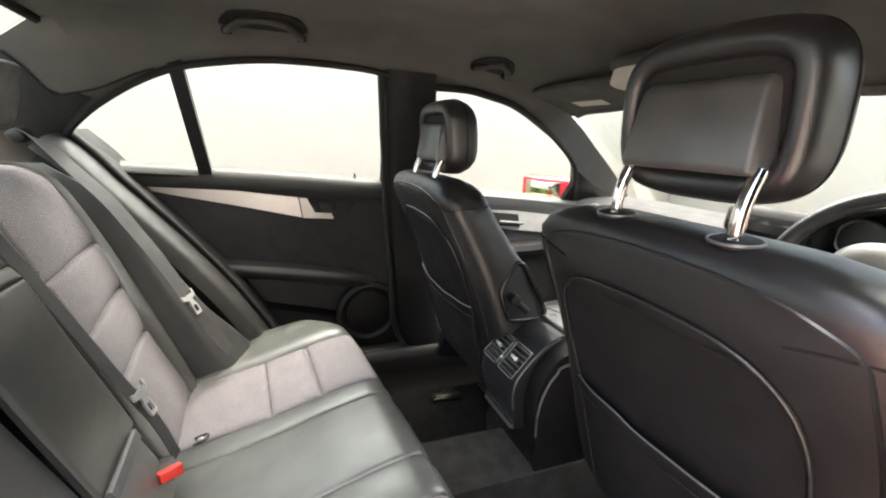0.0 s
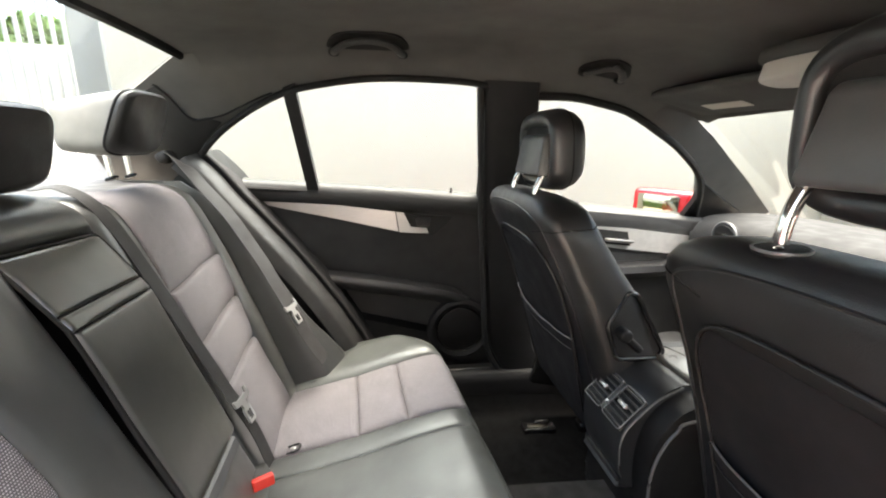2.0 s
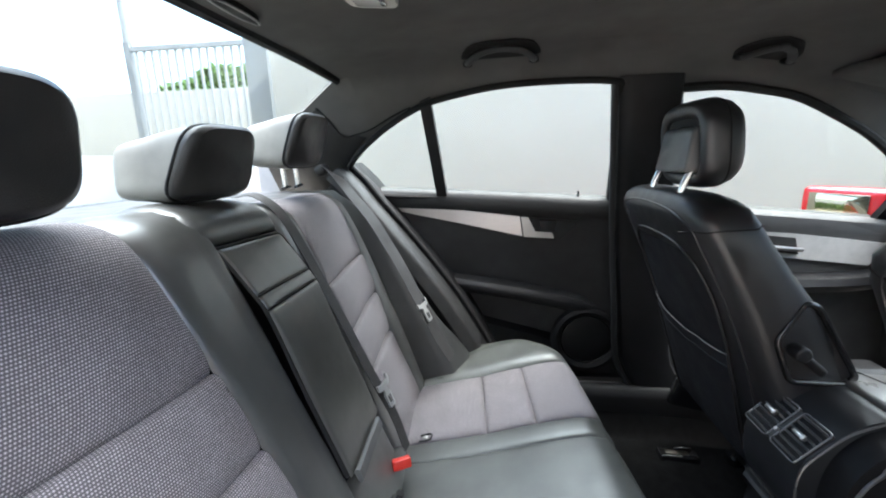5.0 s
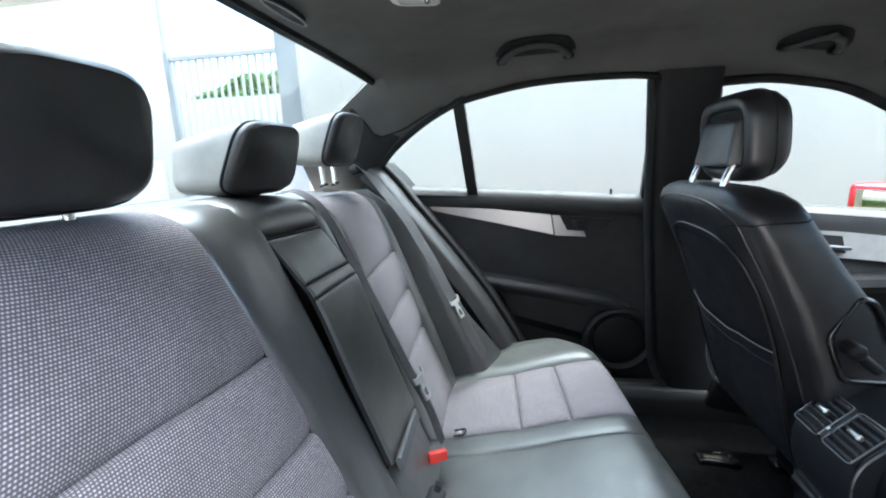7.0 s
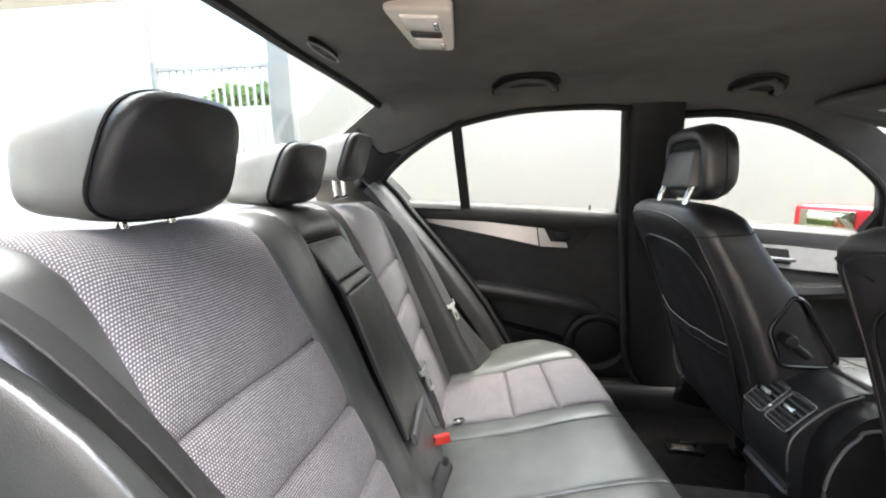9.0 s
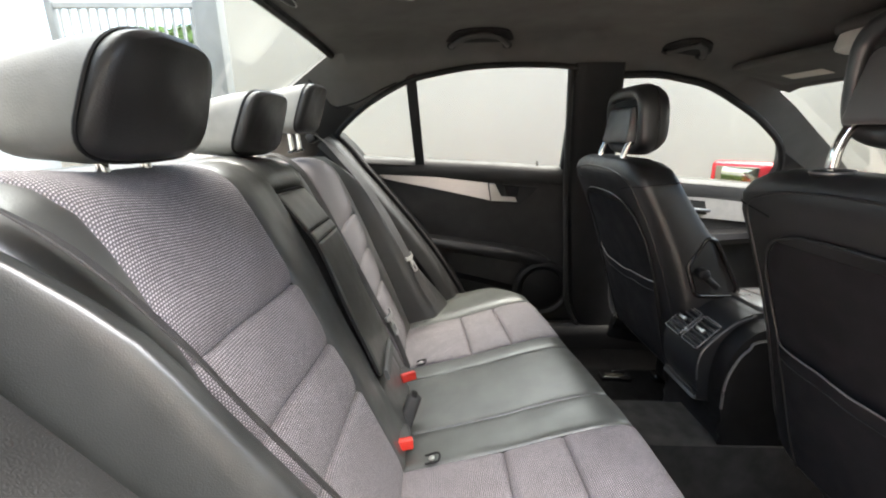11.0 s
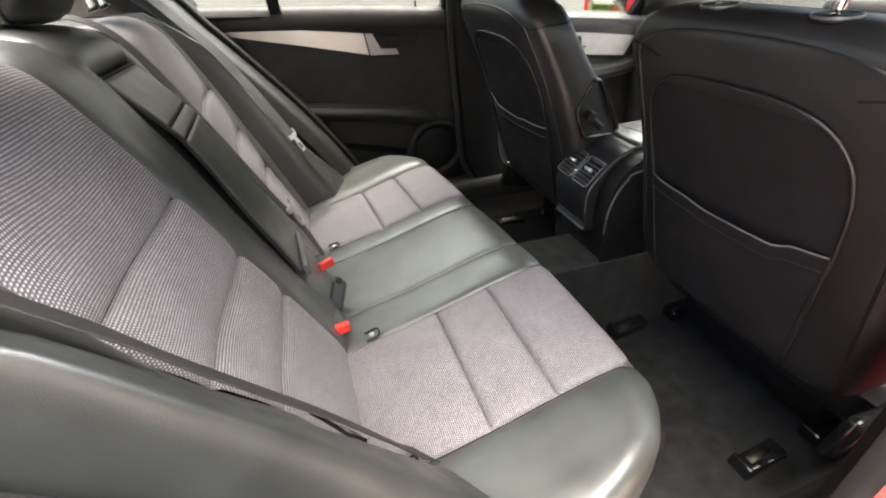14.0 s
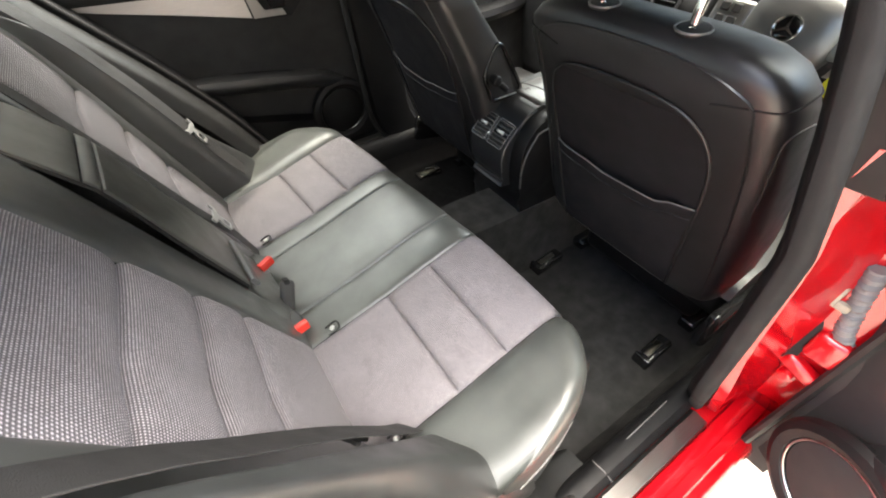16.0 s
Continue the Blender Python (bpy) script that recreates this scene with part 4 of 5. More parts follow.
    part("lip", sweep([on_back(lerp(-.078, .066, i / 8), .687, .010) for i in range(9)], flat_section(.022, .009, .003), up=(1, 0, .4)), LIP_GREY, arm, "grey release lip under the armrest")
    # cushion
    xs = [-.50, -.297, -.19, -.062]
    for g in (-1, 1):
        for a, b in zip(xs, xs[1:]):
            pad("seat_panel", cush_surf, g * .182, g * .440, sc(a), sc(b), .010, FABRIC, seat, "grey two-tone woven cloth", rim=.016, sink=.006)
        end = CUSH.d[-1]
        pad("front_edge", cush_surf, g * .182, g * .440, sc(-.062), end - .02, .006, LEATHER_SEAT, seat, rim=.012)
        pad("seat_bolster", cush_surf, g * .440, g * .603, sc(-.515), end - .02, .007, LEATHER_SEAT, seat, "smooth black leather side bolster", rim=.03, nu=22, nv=26)
        pad("seat_bolster", cush_surf, (-.088 if g < 0 else .118), g * .182, sc(-.515), end - .02, .004, LEATHER_SEAT, seat, rim=.010, sink=.002, nv=20)
        pts = [cush_surf(g * .440, lerp(sc(-.08), end - .02, i / 10)) for i in range(11)]
        part("piping", sweep([p + n * .001 for p, n in pts], ring_section(.0013, 6)), THREAD, seat)
        rim_pts = [cush_surf(g * lerp(.45, .6036, 1 - (1 - i / 24) ** 2.6), sc(-.03) + .02) for i in range(25)]
        part("piping", sweep([p + n * .003 for p, n in rim_pts], ring_section(.0016, 6)), THREAD, seat)
    pad("middle_cushion", cush_surf, -.088, .118, sc(-.515), CUSH.d[-1] - .02, .005, LEATHER_SEAT, seat, rim=.006, sink=.002, nv=20)
    # child seat anchor marks
    for y in (.470, .190, -.180, -.440):
        x, z = (-.452 if y > 0 else -.421), (.553 - .045 * (y - .19) if y > 0 else .583)
        part("anchor_loop", tube([(x - .012, y - .010, z), (x + .010, y - .010, z + .006), (x + .012, y + .010, z + .006), (x - .012, y + .010, z)], .0020, 6), PLASTIC, seat)
        part("anchor_button", disc(.0055, .003, pose(x, y, z + .004, 0, -12), 16, bevel=.001), SATIN, seat)
    return seat


rear_seat()


def rear_headrest(y, z0, wb, wt, h, x, posts, label, n=4.5):
    hr = tagged(new("headrest"), label, "headrest", "rear headrests")
    rings = []
    for i in range(21):
        u = i / 20
        dx = lerp(.0, -.118, u)
        e = .86 + .14 * max(0.0, 1 - abs(2 * u - 1) ** 9) ** .5
        hh = h / 2 * e * lerp(1, .80, smooth01((u - .25) / .75))
        ring = []
        for j in range(40):
            a = 2 * math.pi * j / 40
            c, s = math.cos(a), math.sin(a)
            zz = hh * math.copysign(abs(s) ** (2 / n), s)
            w = lerp(wb, wt, zz / h + .5) / 2 * e * lerp(1, .90, u)
            yy = w * math.copysign(abs(c) ** (2 / n), c)
            ring.append(Vector((x + dx + lerp(.34, -.1, u) * zz + .012 * (1 - (yy / wb * 2) ** 2) * (1 - u), y + yy, z0 + h / 2 + zz - .012 * u)))
        rings.append(ring)
    front = loft(rings[:4], cap=False)
    fc = [front.verts.new(p) for p in rings[0]]
    front.faces.new(fc)
    bmesh.ops.remove_doubles(front, verts=front.verts, dist=1e-5)
    bmesh.ops.recalc_face_normals(front, faces=front.faces)
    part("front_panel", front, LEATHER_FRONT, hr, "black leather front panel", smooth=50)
    part("cushion", loft(rings[3:]), LEATHER_SHELL_LIT, hr, smooth=50)
    seam = rings[3]
    c = sum(seam, Vector()) / len(seam)
    part("piping", sweep([c + (p - c) * 1.004 for p in seam], ring_section(.0022, 6), up=(1, 0, 0), closed=True), PLASTIC, hr)
    for g in (-1, 1):
        part("post", tube([(x - .055, y + g * .032, z0 - posts), (x - .06, y + g * .032, z0 + .03)], .006, 10, 0), CHROME, hr)
        if posts > .02:
            part("collar", disc(.012, .006, pose(x - .055, y + g * .032, z0 - posts + .003, 0, -20), 20, bevel=.002), GLOSS, hr)


rear_headrest(.350, 1.148, .192, .150, .118, -.722, .050, "black leather rear headrest raised on chrome posts")
rear_headrest(.008, 1.110, .20, .150, .108, -.715, .012, "low black leather middle headrest")
rear_headrest(-.322, 1.119, .206, .160, .121, -.690, .018, "black leather rear headrest pushed down on the backrest", 3.7)


# ---- belts ----
def ribbon(points, width, sides, thick=.0016):
    path = spline(points, 6)

    def up(t):
        k = t * (len(sides) - 1)
        i = min(int(k), len(sides) - 2)
        return Vector(sides[i]).lerp(Vector(sides[i + 1]), k - i)
    return sweep(path, flat_section(width, thick, thick * .3), up=up)


def tongue(at, along, normal, parent, material=None):
    """Plated tongue lying on the webbing; its blade points along the belt."""
    material = material or TONGUE
    z = -Vector(along).normalized()
    y = Vector(normal)
    y = (y - z * y.dot(z)).normalized()
    x = y.cross(z)
    m = Matrix((x, y, z)).transposed().to_4x4()
    m.translation = Vector(at) + y * .006
    loop = [(-.030, .004), (-.030, .018), (-.023, .018), (-.021, .007), (.021, .007), (.023, .012), (.030, .012), (.030, .0), (.026, -.004), (.010, -.007), (.009, -.016), (.0135, -.020), (.0135, -.050), (.010, -.054),
            (-.010, -.054), (-.0135, -.050), (-.0135, -.020), (-.009, -.016), (-.010, -.007), (-.026, -.004)]
    hole = [(-.0075, -.026), (.0075, -.026), (.0075, -.046), (-.0075, -.046)]
    bm = slab([Vector((a, 0, b)) for a, b in loop], (0, 1, 0), .004, [[Vector((a, 0, b)) for a, b in hole]])
    return part("tongue", moved(bm, m @ Matrix.Diagonal((.86, 1, .86, 1))), material, parent, "plated belt tongue")


def seat_belt(g, path, tongue_at):
    b = tagged(new("seat_belt"), "dark grey seat belt hanging down beside the rear backrest", "seat belt", "rear seat belts")
    nb = (.80, -.28, .45) if g > 0 else (.62, .58, .52)
    if g < 0:
        path = [Vector(p) + Vector(nb) * .011 for p in path]
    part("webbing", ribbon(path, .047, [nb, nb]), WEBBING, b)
    part("belt_guide", rbox(.034, .05, .030, .010, 3, pose(-.802, .598 * g, 1.132, 0, -30)), PLASTIC, b)
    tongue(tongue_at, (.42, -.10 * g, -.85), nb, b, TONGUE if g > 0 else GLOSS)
    return b


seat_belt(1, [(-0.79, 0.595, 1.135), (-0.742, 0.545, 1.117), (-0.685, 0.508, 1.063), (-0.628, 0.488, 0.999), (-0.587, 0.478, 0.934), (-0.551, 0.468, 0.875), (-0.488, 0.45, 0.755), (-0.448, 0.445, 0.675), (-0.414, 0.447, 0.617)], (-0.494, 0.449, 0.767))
seat_belt(-1, [(-.79, -.60, 1.16), (-.735, -.568, 1.14), (-.655, -.541, 1.08), (-.606, -.519, 1.0), (-.57, -.504, .925), (-.533, -.488, .85), (-.50, -.478, .79), (-.462, -.470, .72), (-.425, -.460, .645), (-.402, -.450, .60)], (-.492, -.476, .775))
mb = tagged(new("seat_belt"), "dark grey middle seat belt lying beside the armrest", "seat belt", "rear seat belts")
nb = (.9, -.1, .40)
part("webbing", ribbon([(-.80, .160, 1.098), (-.755, .157, 1.098), (-.702, .152, 1.055), (-.632, .146, .92), (-.549, .143, .735), (-.506, .137, .65), (-.48, .13, .575)], .030, [nb, nb]), WEBBING, mb)
tongue((-.528, .141, .710), (.38, -.05, -.92), nb, mb)


def buckle(m, label, body=True):
    b = tagged(new("belt_buckle"), label, "belt buckle", "rear belt buckles")
    if body:
        part("casing", joined(rbox(.052, .036, .019, .006, 3, pose(-.012, 0, 0))), PLASTIC_GREY, b)
        part("stalk", tube([(-.03, 0, 0), (-.07, 0, -.012)], .008, 8, 0), PLASTIC, b)
    part("button", rbox(.016, .036, .019, .003, 2, pose(.019, 0, .001)), RED_PLASTIC, b, "red release button")
    b.matrix_world = m
    return b


buckle(pose(-.486, .082, .588, 0, -14, -62), "dark belt buckle with a red button on the cushion")
buckle(pose(-.478, -.122, .580, 0, -8, -78), "dark belt buckle with a red button lying on the cushion")
stub = tagged(new("belt_buckle"), "grey upright belt buckle standing in the cushion gap", "belt buckle", "rear belt buckles")
part("casing", moved(rbox(.030, .020, .085, .009, 4), pose(-.470, -.052, .582, 0, 22) @ pose(0, 0, 0, -22)), PLASTIC_GREY, stub)
part("rim", moved(rbox(.012, .022, .012, .003, 2), pose(-.458, -.036, .618, 0, 22) @ pose(0, 0, 0, -22)), RUBBER, stub)


# ---- front seats ----
SEAT = ((.525, .270, .10, .20), (.54, .258, .14, .225), (.56, .246, .165, .235), (.62, .226, .19, .245), (.72, .197, .20, .247), (.80, .172, .19, .244), (.90, .135, .165, .238),
        (.97, .104, .142, .230), (1.02, .080, .130, .226), (1.05, .070, .124, .216), (1.07, .071, .114, .197), (1.083, .078, .095, .170), (1.091, .089, .065, .134))
YC = .335


def seat_ring(z, grow=0.0, n=4.6):
    xr, d, hw = table(SEAT, z)
    xc = xr + d / 2
    out = []
    for j in range(44):
        a = 2 * math.pi * j / 44
        c, s = math.cos(a), math.sin(a)
        out.append(Vector((xc + (d / 2 + grow) * math.copysign(abs(c) ** (2 / n), c), YC + (hw + grow) * math.copysign(abs(s) ** (2 / n), s), z)))
    return out


def seat_rear(y, z):
    xr, d, hw = table(SEAT, z)
    k = min(.999, abs(y - YC) / hw)
    return Vector((xr + d / 2 - d / 2 * (1 - k ** 4.6) ** (1 / 4.6), y, z))


def front_seat(m, label, net):
    seat = tagged(new("front_seat"), label, "car seat", "front seats")

    def add(pname, bm, mat, plabel="", parent=None, smooth=50):
        return part(pname, moved(bm, m), mat, parent or seat, plabel, smooth)
    zs = [.525, .532, .54, .55, .56, .585, .62, .67, .72, .76, .80, .85, .90, .935, .97, 1.0, 1.02, 1.035, 1.05, 1.06, 1.07, 1.077, 1.083, 1.088, 1.091]
    add("backrest", loft([seat_ring(z) for z in zs]), LEATHER, "smooth black leather backrest")
    # piping round the rear edge and a seam over each shoulder
    def ring_pt(z, deg, out=.0):
        xr, d, hw = table(SEAT, z)
        c, s = math.cos(radians(deg)), math.sin(radians(deg))
        return Vector((xr + d / 2 + (d / 2 + out) * math.copysign(abs(c) ** (2 / 4.6), c), YC + (hw + out) * math.copysign(abs(s) ** (2 / 4.6), s), z))
    edge = ((.56, .213), (.68, .209), (.81, .205), (.90, .200), (.947, .197), (1.0, .190), (1.032, .183))
    half = [seat_rear(YC - w, z) for z, w in edge]
    half += [seat_rear(YC - w, z) for z, w in ((1.048, .158), (1.058, .125), (1.064, .085), (1.0665, .04), (1.067, .0))]
    other = [Vector((p.x, 2 * YC - p.y, p.z)) for p in reversed(half[:-1])]
    add("edge_piping", sweep(spline([tuple(p) for p in half + other], 3), ring_section(.0024, 6), up=(1, 0, .3)), LEATHER)
    for g in (1, -1):
        pts = [seat_rear(YC + .135, 1.022), seat_rear(YC + .16, 1.028), seat_rear(YC + .183, 1.032)] + [ring_pt(lerp(1.034, 1.046, u / 6), lerp(122, 62, u / 6), .0004) for u in range(7)]
        add("seam", sweep(spline([(p.x, YC + g * (p.y - YC), p.z) for p in pts], 3), ring_section(.0014, 6)), RUBBER)
    pts = [ring_pt(z, d, .0006) for z, d in ((.84, 122), (.90, 119), (.95, 115), (.985, 110), (1.0, 102), (1.005, 92), (1.0, 84))]
    add("side_seam", sweep(spline([tuple(p) for p in pts], 4), ring_section(.0014, 6)), PLASTIC_GREY)
    # rear panel with piping
    nn = Vector((-.94, 0, -.34))
    PC, PW, Z0, ZH = YC - .009, .166, .855, .150

    def half(z):
        """Half width of the panel at a height."""
        if z <= Z0:
            return PW - .016 * (Z0 - z) / .30
        return PW * (1 - min(1.0, (z - Z0) / ZH) ** 3.4) ** (1 / 3.4)

    def top(y):
        return Z0 + ZH * (1 - min(1.0, abs(y - PC) / PW) ** 3.4) ** (1 / 3.4)
    rim = [Vector((0, PC - half(z), z)) for z in [lerp(.545, .90, i / 10) for i in range(10)]]
    arc0 = math.asin(min(1.0, half(.90) / PW))
    rim += [Vector((0, PC + PW * math.sin(a), top(PC + PW * math.sin(a)))) for a in [lerp(-arc0, arc0, i / 30) for i in range(31)]]
    rim += [Vector((0, PC + half(z), z)) for z in [lerp(.90, .545, (i + 1) / 10) for i in range(10)]]
    path = [seat_rear(p.y, p.z) + nn * .003 for p in rim]
    add("piping", sweep(path, ring_section(.0026, 8), up=(1, 0, .3)), LEATHER)

    def panel(u, s):
        z = lerp(.548, .985, s)
        y = PC + u * (half(z) - .003)
        return seat_rear(y, z) + nn * .001
    bmp = sheet(panel, [i / 12 - 1 for i in range(25)], [i / 20 for i in range(21)])
    add("back_panel", bmp, SEAT_BACK, "dark cloth rear panel")

    def ztop(y):
        u = (PC + .163 - y) / .326
        return .812 - .014 * smooth01((u - .12) / .10) - .012 * u + .010 * smooth01((u - .55) / .2)

    def pocket(y, s):
        z = lerp(.552, ztop(y), s)
        y = PC + (y - PC) * lerp(.91, 1, s)
        return seat_rear(y, z) + nn * (.004 + .012 * s * (1 - (abs(y - PC) / .163) ** 4)), nn
    us = [PC + .163 * (i / 14 - 1) for i in range(29)]
    add("map_pocket", sheet(lambda y, s: pocket(y, s)[0], us, [i / 12 for i in range(13)], nn * -.003), SEAT_BACK, "slack seat-back pocket")
    add("pocket_edge", sweep([pocket(y, 1)[0] + Vector((0, 0, .001)) for y in us], ring_section(.0016, 6)), THREAD, "light edge piping of the pocket")
    add("pocket_seam", sweep([pocket(y, .90)[0] + nn * .0015 for y in us], ring_section(.0009, 6)), LEATHER)
    for g in (-1, 1):
        add("pocket_side", sweep([pocket(PC + g * .162, v / 8)[0] + nn * .002 for v in range(9)], ring_section(.0022, 6), up=(1, 0, .3)), RUBBER)
    # cushion and base
    cz = Profile([(.36, .50), (.40, .54), (.55, .56), (.75, .585), (.80, .57), (.82, .52)])
    prof = [(p.x, p.z) for p in cz.p] + [(.80, .40), (.40, .40)]
    add("seat_cushion", prism(prof, YC - .245, YC + .245, .03, 4), LEATHER)
    add("base_cover", rbox(.36, .38, .10, .02, 2, pose(.60, YC, .36)), PLASTIC)
    for yy in (.124, .523):
        zz = floor_z(.30, yy if net else -yy)
        rail = add("seat_rail", rbox(.26, .045, .035, .008, 2, pose(.55, yy, zz + .016)), GLOSS, "black steel seat rail")
        add("rail_cap", joined(rbox(.105, .040, .030, .006, 2, pose(.285, yy, zz + .014, 0, 0, -4)), rbox(.012, .046, .036, .005, 2, pose(.232, yy, zz + .014, 0, 12)), rbox(.05, .012, .012, .003, 1, pose(.30, yy + .016, zz + .03))), GLOSS, parent=rail)
        add("rail_strip", rbox(.062, .016, .004, .001, 1, pose(.277, yy - .002, zz + .0305, 0, 0, -4)), STEEL_DULL, parent=rail)
    add("side_cover", rbox(.30, .03, .10, .014, 3, pose(.42, YC + .255, .44, 0, 12)), GLOSS)
    if net:
        yy = YC - .247
        fr = [(.205, .857), (.245, .921), (.266, .916), (.329, .800), (.318, .786), (.230, .788)]
        pts = [Vector((x, yy + .016 * max(0, (z - .82) / .1), z)) for x, z in fr]
        add("net_frame", sweep(rounded(pts, .012), ring_section(.0055, 8), up=(0, 1, 0), closed=True), GLOSS, "black frame of the side net pocket")
        add("net_panel", slab([p + Vector((0, .004, 0)) for p in pts], (0, -1, 0), .004), DOOR_CARD)
        add("lever", joined(disc(.013, .028, pose(.232, yy - .008, .845, 90), 18, bevel=.004), rbox(.05, .018, .016, .006, 3, pose(.252, yy - .010, .826, 0, 40))), PLASTIC)
    return seat


def front_headrest(m, label):
    h = tagged(new("headrest"), label, "headrest", "front headrests")

    def add(pname, bm, mat, plabel="", parent=None):
        return part(pname, moved(bm, m), mat, parent or h, plabel, 60)
    tilt = pose(.113, .329, 1.202, 0, -5) @ Matrix.Diagonal((.95, .925, .96, 1))

    def ring(x, hw, hh, n, dz=0.0):
        out = []
        for j in range(56):
            a = 2 * math.pi * (j + .5) / 56
            c, s = math.cos(a), math.sin(a)
            out.append(Vector((x, hw * math.copysign(abs(c) ** (2 / n), c), dz + hh * math.copysign(abs(s) ** (2 / n), s))))
        return out
    rows = [(.096, .030, .022, 2.6), (.094, .06, .042, 2.8), (.089, .082, .060, 3.0), (.080, .099, .074, 3.2), (.066, .110, .084, 3.3), (.050, .1155, .0885, 3.4), (.034, .117, .090, 3.5), (.020, .1155, .0885, 3.5),
            (.010, .112, .085, 3.6), (.003, .107, .080, 3.7), (.000, .100, .071, 3.9), (.001, .094, .0635, 4.2), (.005, .0895, .058, 4.6), (.012, .087, .0545, 5), (.030, .086, .053, 5), (.032, .06, .035, 5)]
    add("shell", moved(loft([ring(*r) for r in rows]), tilt), LEATHER, "black leather headrest shell with a hollow back")
    seam = [p * 1.0 for p in ring(.046, .1165, .0895, 3.4)]
    add("seam", moved(sweep(seam, ring_section(.0013, 6), up=(1, 0, 0), closed=True), tilt), RUBBER)
    add("recess", moved(loft([ring(.013, .0865, .054, 5), ring(.031, .0855, .053, 5)]), tilt), RUBBER, "dark hollow behind the centre panel")
    wedge = loft([[Vector(p) for p in r] for r in (
        ((.006, -.070, .037), (.006, .070, .037), (.03, .070, .037), (.03, -.070, .037)),
        ((-.003, -.072, .030), (-.003, .072, .030), (.03, .078, .030), (.03, -.078, .030)),
        ((-.022, -.079, -.048), (-.022, .079, -.048), (.03, .086, -.048), (.03, -.086, -.048)),
        ((-.018, -.078, -.054), (-.018, .078, -.054), (.03, .085, -.054), (.03, -.085, -.054)))])
    bmesh.ops.bevel(wedge, geom=[e for e in wedge.edges if e.calc_face_angle(0) > .5], offset=.005, segments=3, profile=.5, affect='EDGES')
    add("centre_panel", moved(wedge, tilt), PANEL, "smooth padded grey-black centre panel")
    for g in (-1, 1):
        y = .333 + g * .0715
        p = add("post", tube([(.097, y, 1.075), (.097, y, 1.108), (.1005, y, 1.128), (.107, y, 1.145), (.112, y, 1.155)], .0068, 14, 6), CHROME, "bent chrome post")
        add("collar", disc(.0225, .006, pose(.099, y, 1.0905, 0, -4), 36, r2=.0215, bevel=.002), PLASTIC, parent=p)
        add("collar_ring", sweep([Vector((.099 + .0222 * math.cos(a), y + .0222 * math.sin(a), 1.0925 + .0016 * math.cos(a))) for a in [i * math.pi / 16 for i in range(32)]], ring_section(.0016, 6), closed=True), SATIN_DARK, parent=p)


front_seat(Matrix.Translation((-.042, .0, -.01)), "black leather front passenger seat with map pocket", True)
front_seat(MIRROR_Y, "black leather front driver seat with map pocket", False)
front_headrest(Matrix.Translation((-.034, .0, -.033)), "black leather headrest of the passenger seat")
front_headrest(MIRROR_Y, "black leather headrest of the driver seat")


# ---- centre console ----
def console():
    c = thing("centre_console", "black centre console with two rear air vents", "console")
    prof = [(.60, .780), (.30, .778), (.245, .772), (.210, .752), (.178, .722), (.156, .695), (.150, .66), (.155, .62), (.168, .588), (.195, .565), (.60, .56)]
    pp = [(p.x, p.z) for p in spline([(x, 0, z) for x, z in prof], 5)]
    part("rear_panel", prism(pp, -.064, .064, .006, 3), CONSOLE, c, "smooth satin black rear panel")
    body = [(.60, .768), (.30, .766), (.245, .758), (.215, .738), (.193, .705), (.183, .66), (.185, .60), (.20, .53), (.23, .40), (.60, .36)]
    part("body", prism([(p.x, p.z) for p in spline([(x, 0, z) for x, z in body], 5)], -.106, .106, .014, 3), PLASTIC, c)
    part("lid", joined(rbox(.345, .124, .026, .009, 3, pose(.4425, 0, .768, 0, 1.5))), LID, c, "smooth armrest lid")
    part("lid_seam", tube([(.312, .060, .7842), (.330, 0, .7840), (.312, -.060, .7842)], .0016, 6, 4), RUBBER, c)
    part("lip", rbox(.020, .116, .006, .002, 2, pose(.170, 0, .578, 0, 20)), PLASTIC, c)
    for g in (-1, 1):
        e = [(.60, .742), (.27, .737), (.222, .717), (.198, .680), (.187, .635), (.188, .58)]
        part("side_rib", tube([(x, g * .1075, z) for x, z in e], .0028, 8, 5), SATIN_DARK, c, "thin satin edge line")
        e = [(.26, .772), (.216, .752), (.184, .722), (.160, .692), (.153, .66), (.157, .622)]
        part("edge_line", tube([(x - .001, g * .0645, z) for x, z in e], .0020, 6, 5), SATIN_DARK, c)
        vm = pose(.1735, g * .0330, .7165, 0, 43)
        vent = part("vent", moved(rbox(.008, .056, .070, .004, 2), vm), RUBBER, c, "black air vent with slats")
        loop = rounded([Vector((-.006, y, z)) for y, z in ((-.0275, -.035), (.0275, -.035), (.0275, .035), (-.0275, .035))], .006)
        part("frame", moved(sweep(loop, ring_section(.0013, 6), up=(1, 0, 0), closed=True), vm), SATIN_DARK, vent, "thin satin vent frame")
        for i in range(6):
            part("slat", moved(rbox(.008, .051, .0022, .0008, 1), vm @ pose(-.006, 0, -.0285 + .0114 * i, 0, 25)), LIP_GREY, vent)
        part("thumb_tab", moved(joined(rbox(.008, .024, .007, .002, 2, pose(-.010, 0, .003)), rbox(.004, .006, .010, .0015, 1, pose(-.013, -.010, .003))), vm), SATIN, vent)
    part("vent_bridge", moved(rbox(.006, .009, .064, .002, 2), pose(.1715, 0, .7185, 0, 43)), PLASTIC_GREY, c)
    part("dial", moved(disc(.0035, .006, pose(-.004, 0, -.014, 0, 90), 14, bevel=.001), pose(.1705, 0, .7185, 0, 43)), SATIN, c)
    c.location = (0, .055, 0)
    return c


console()

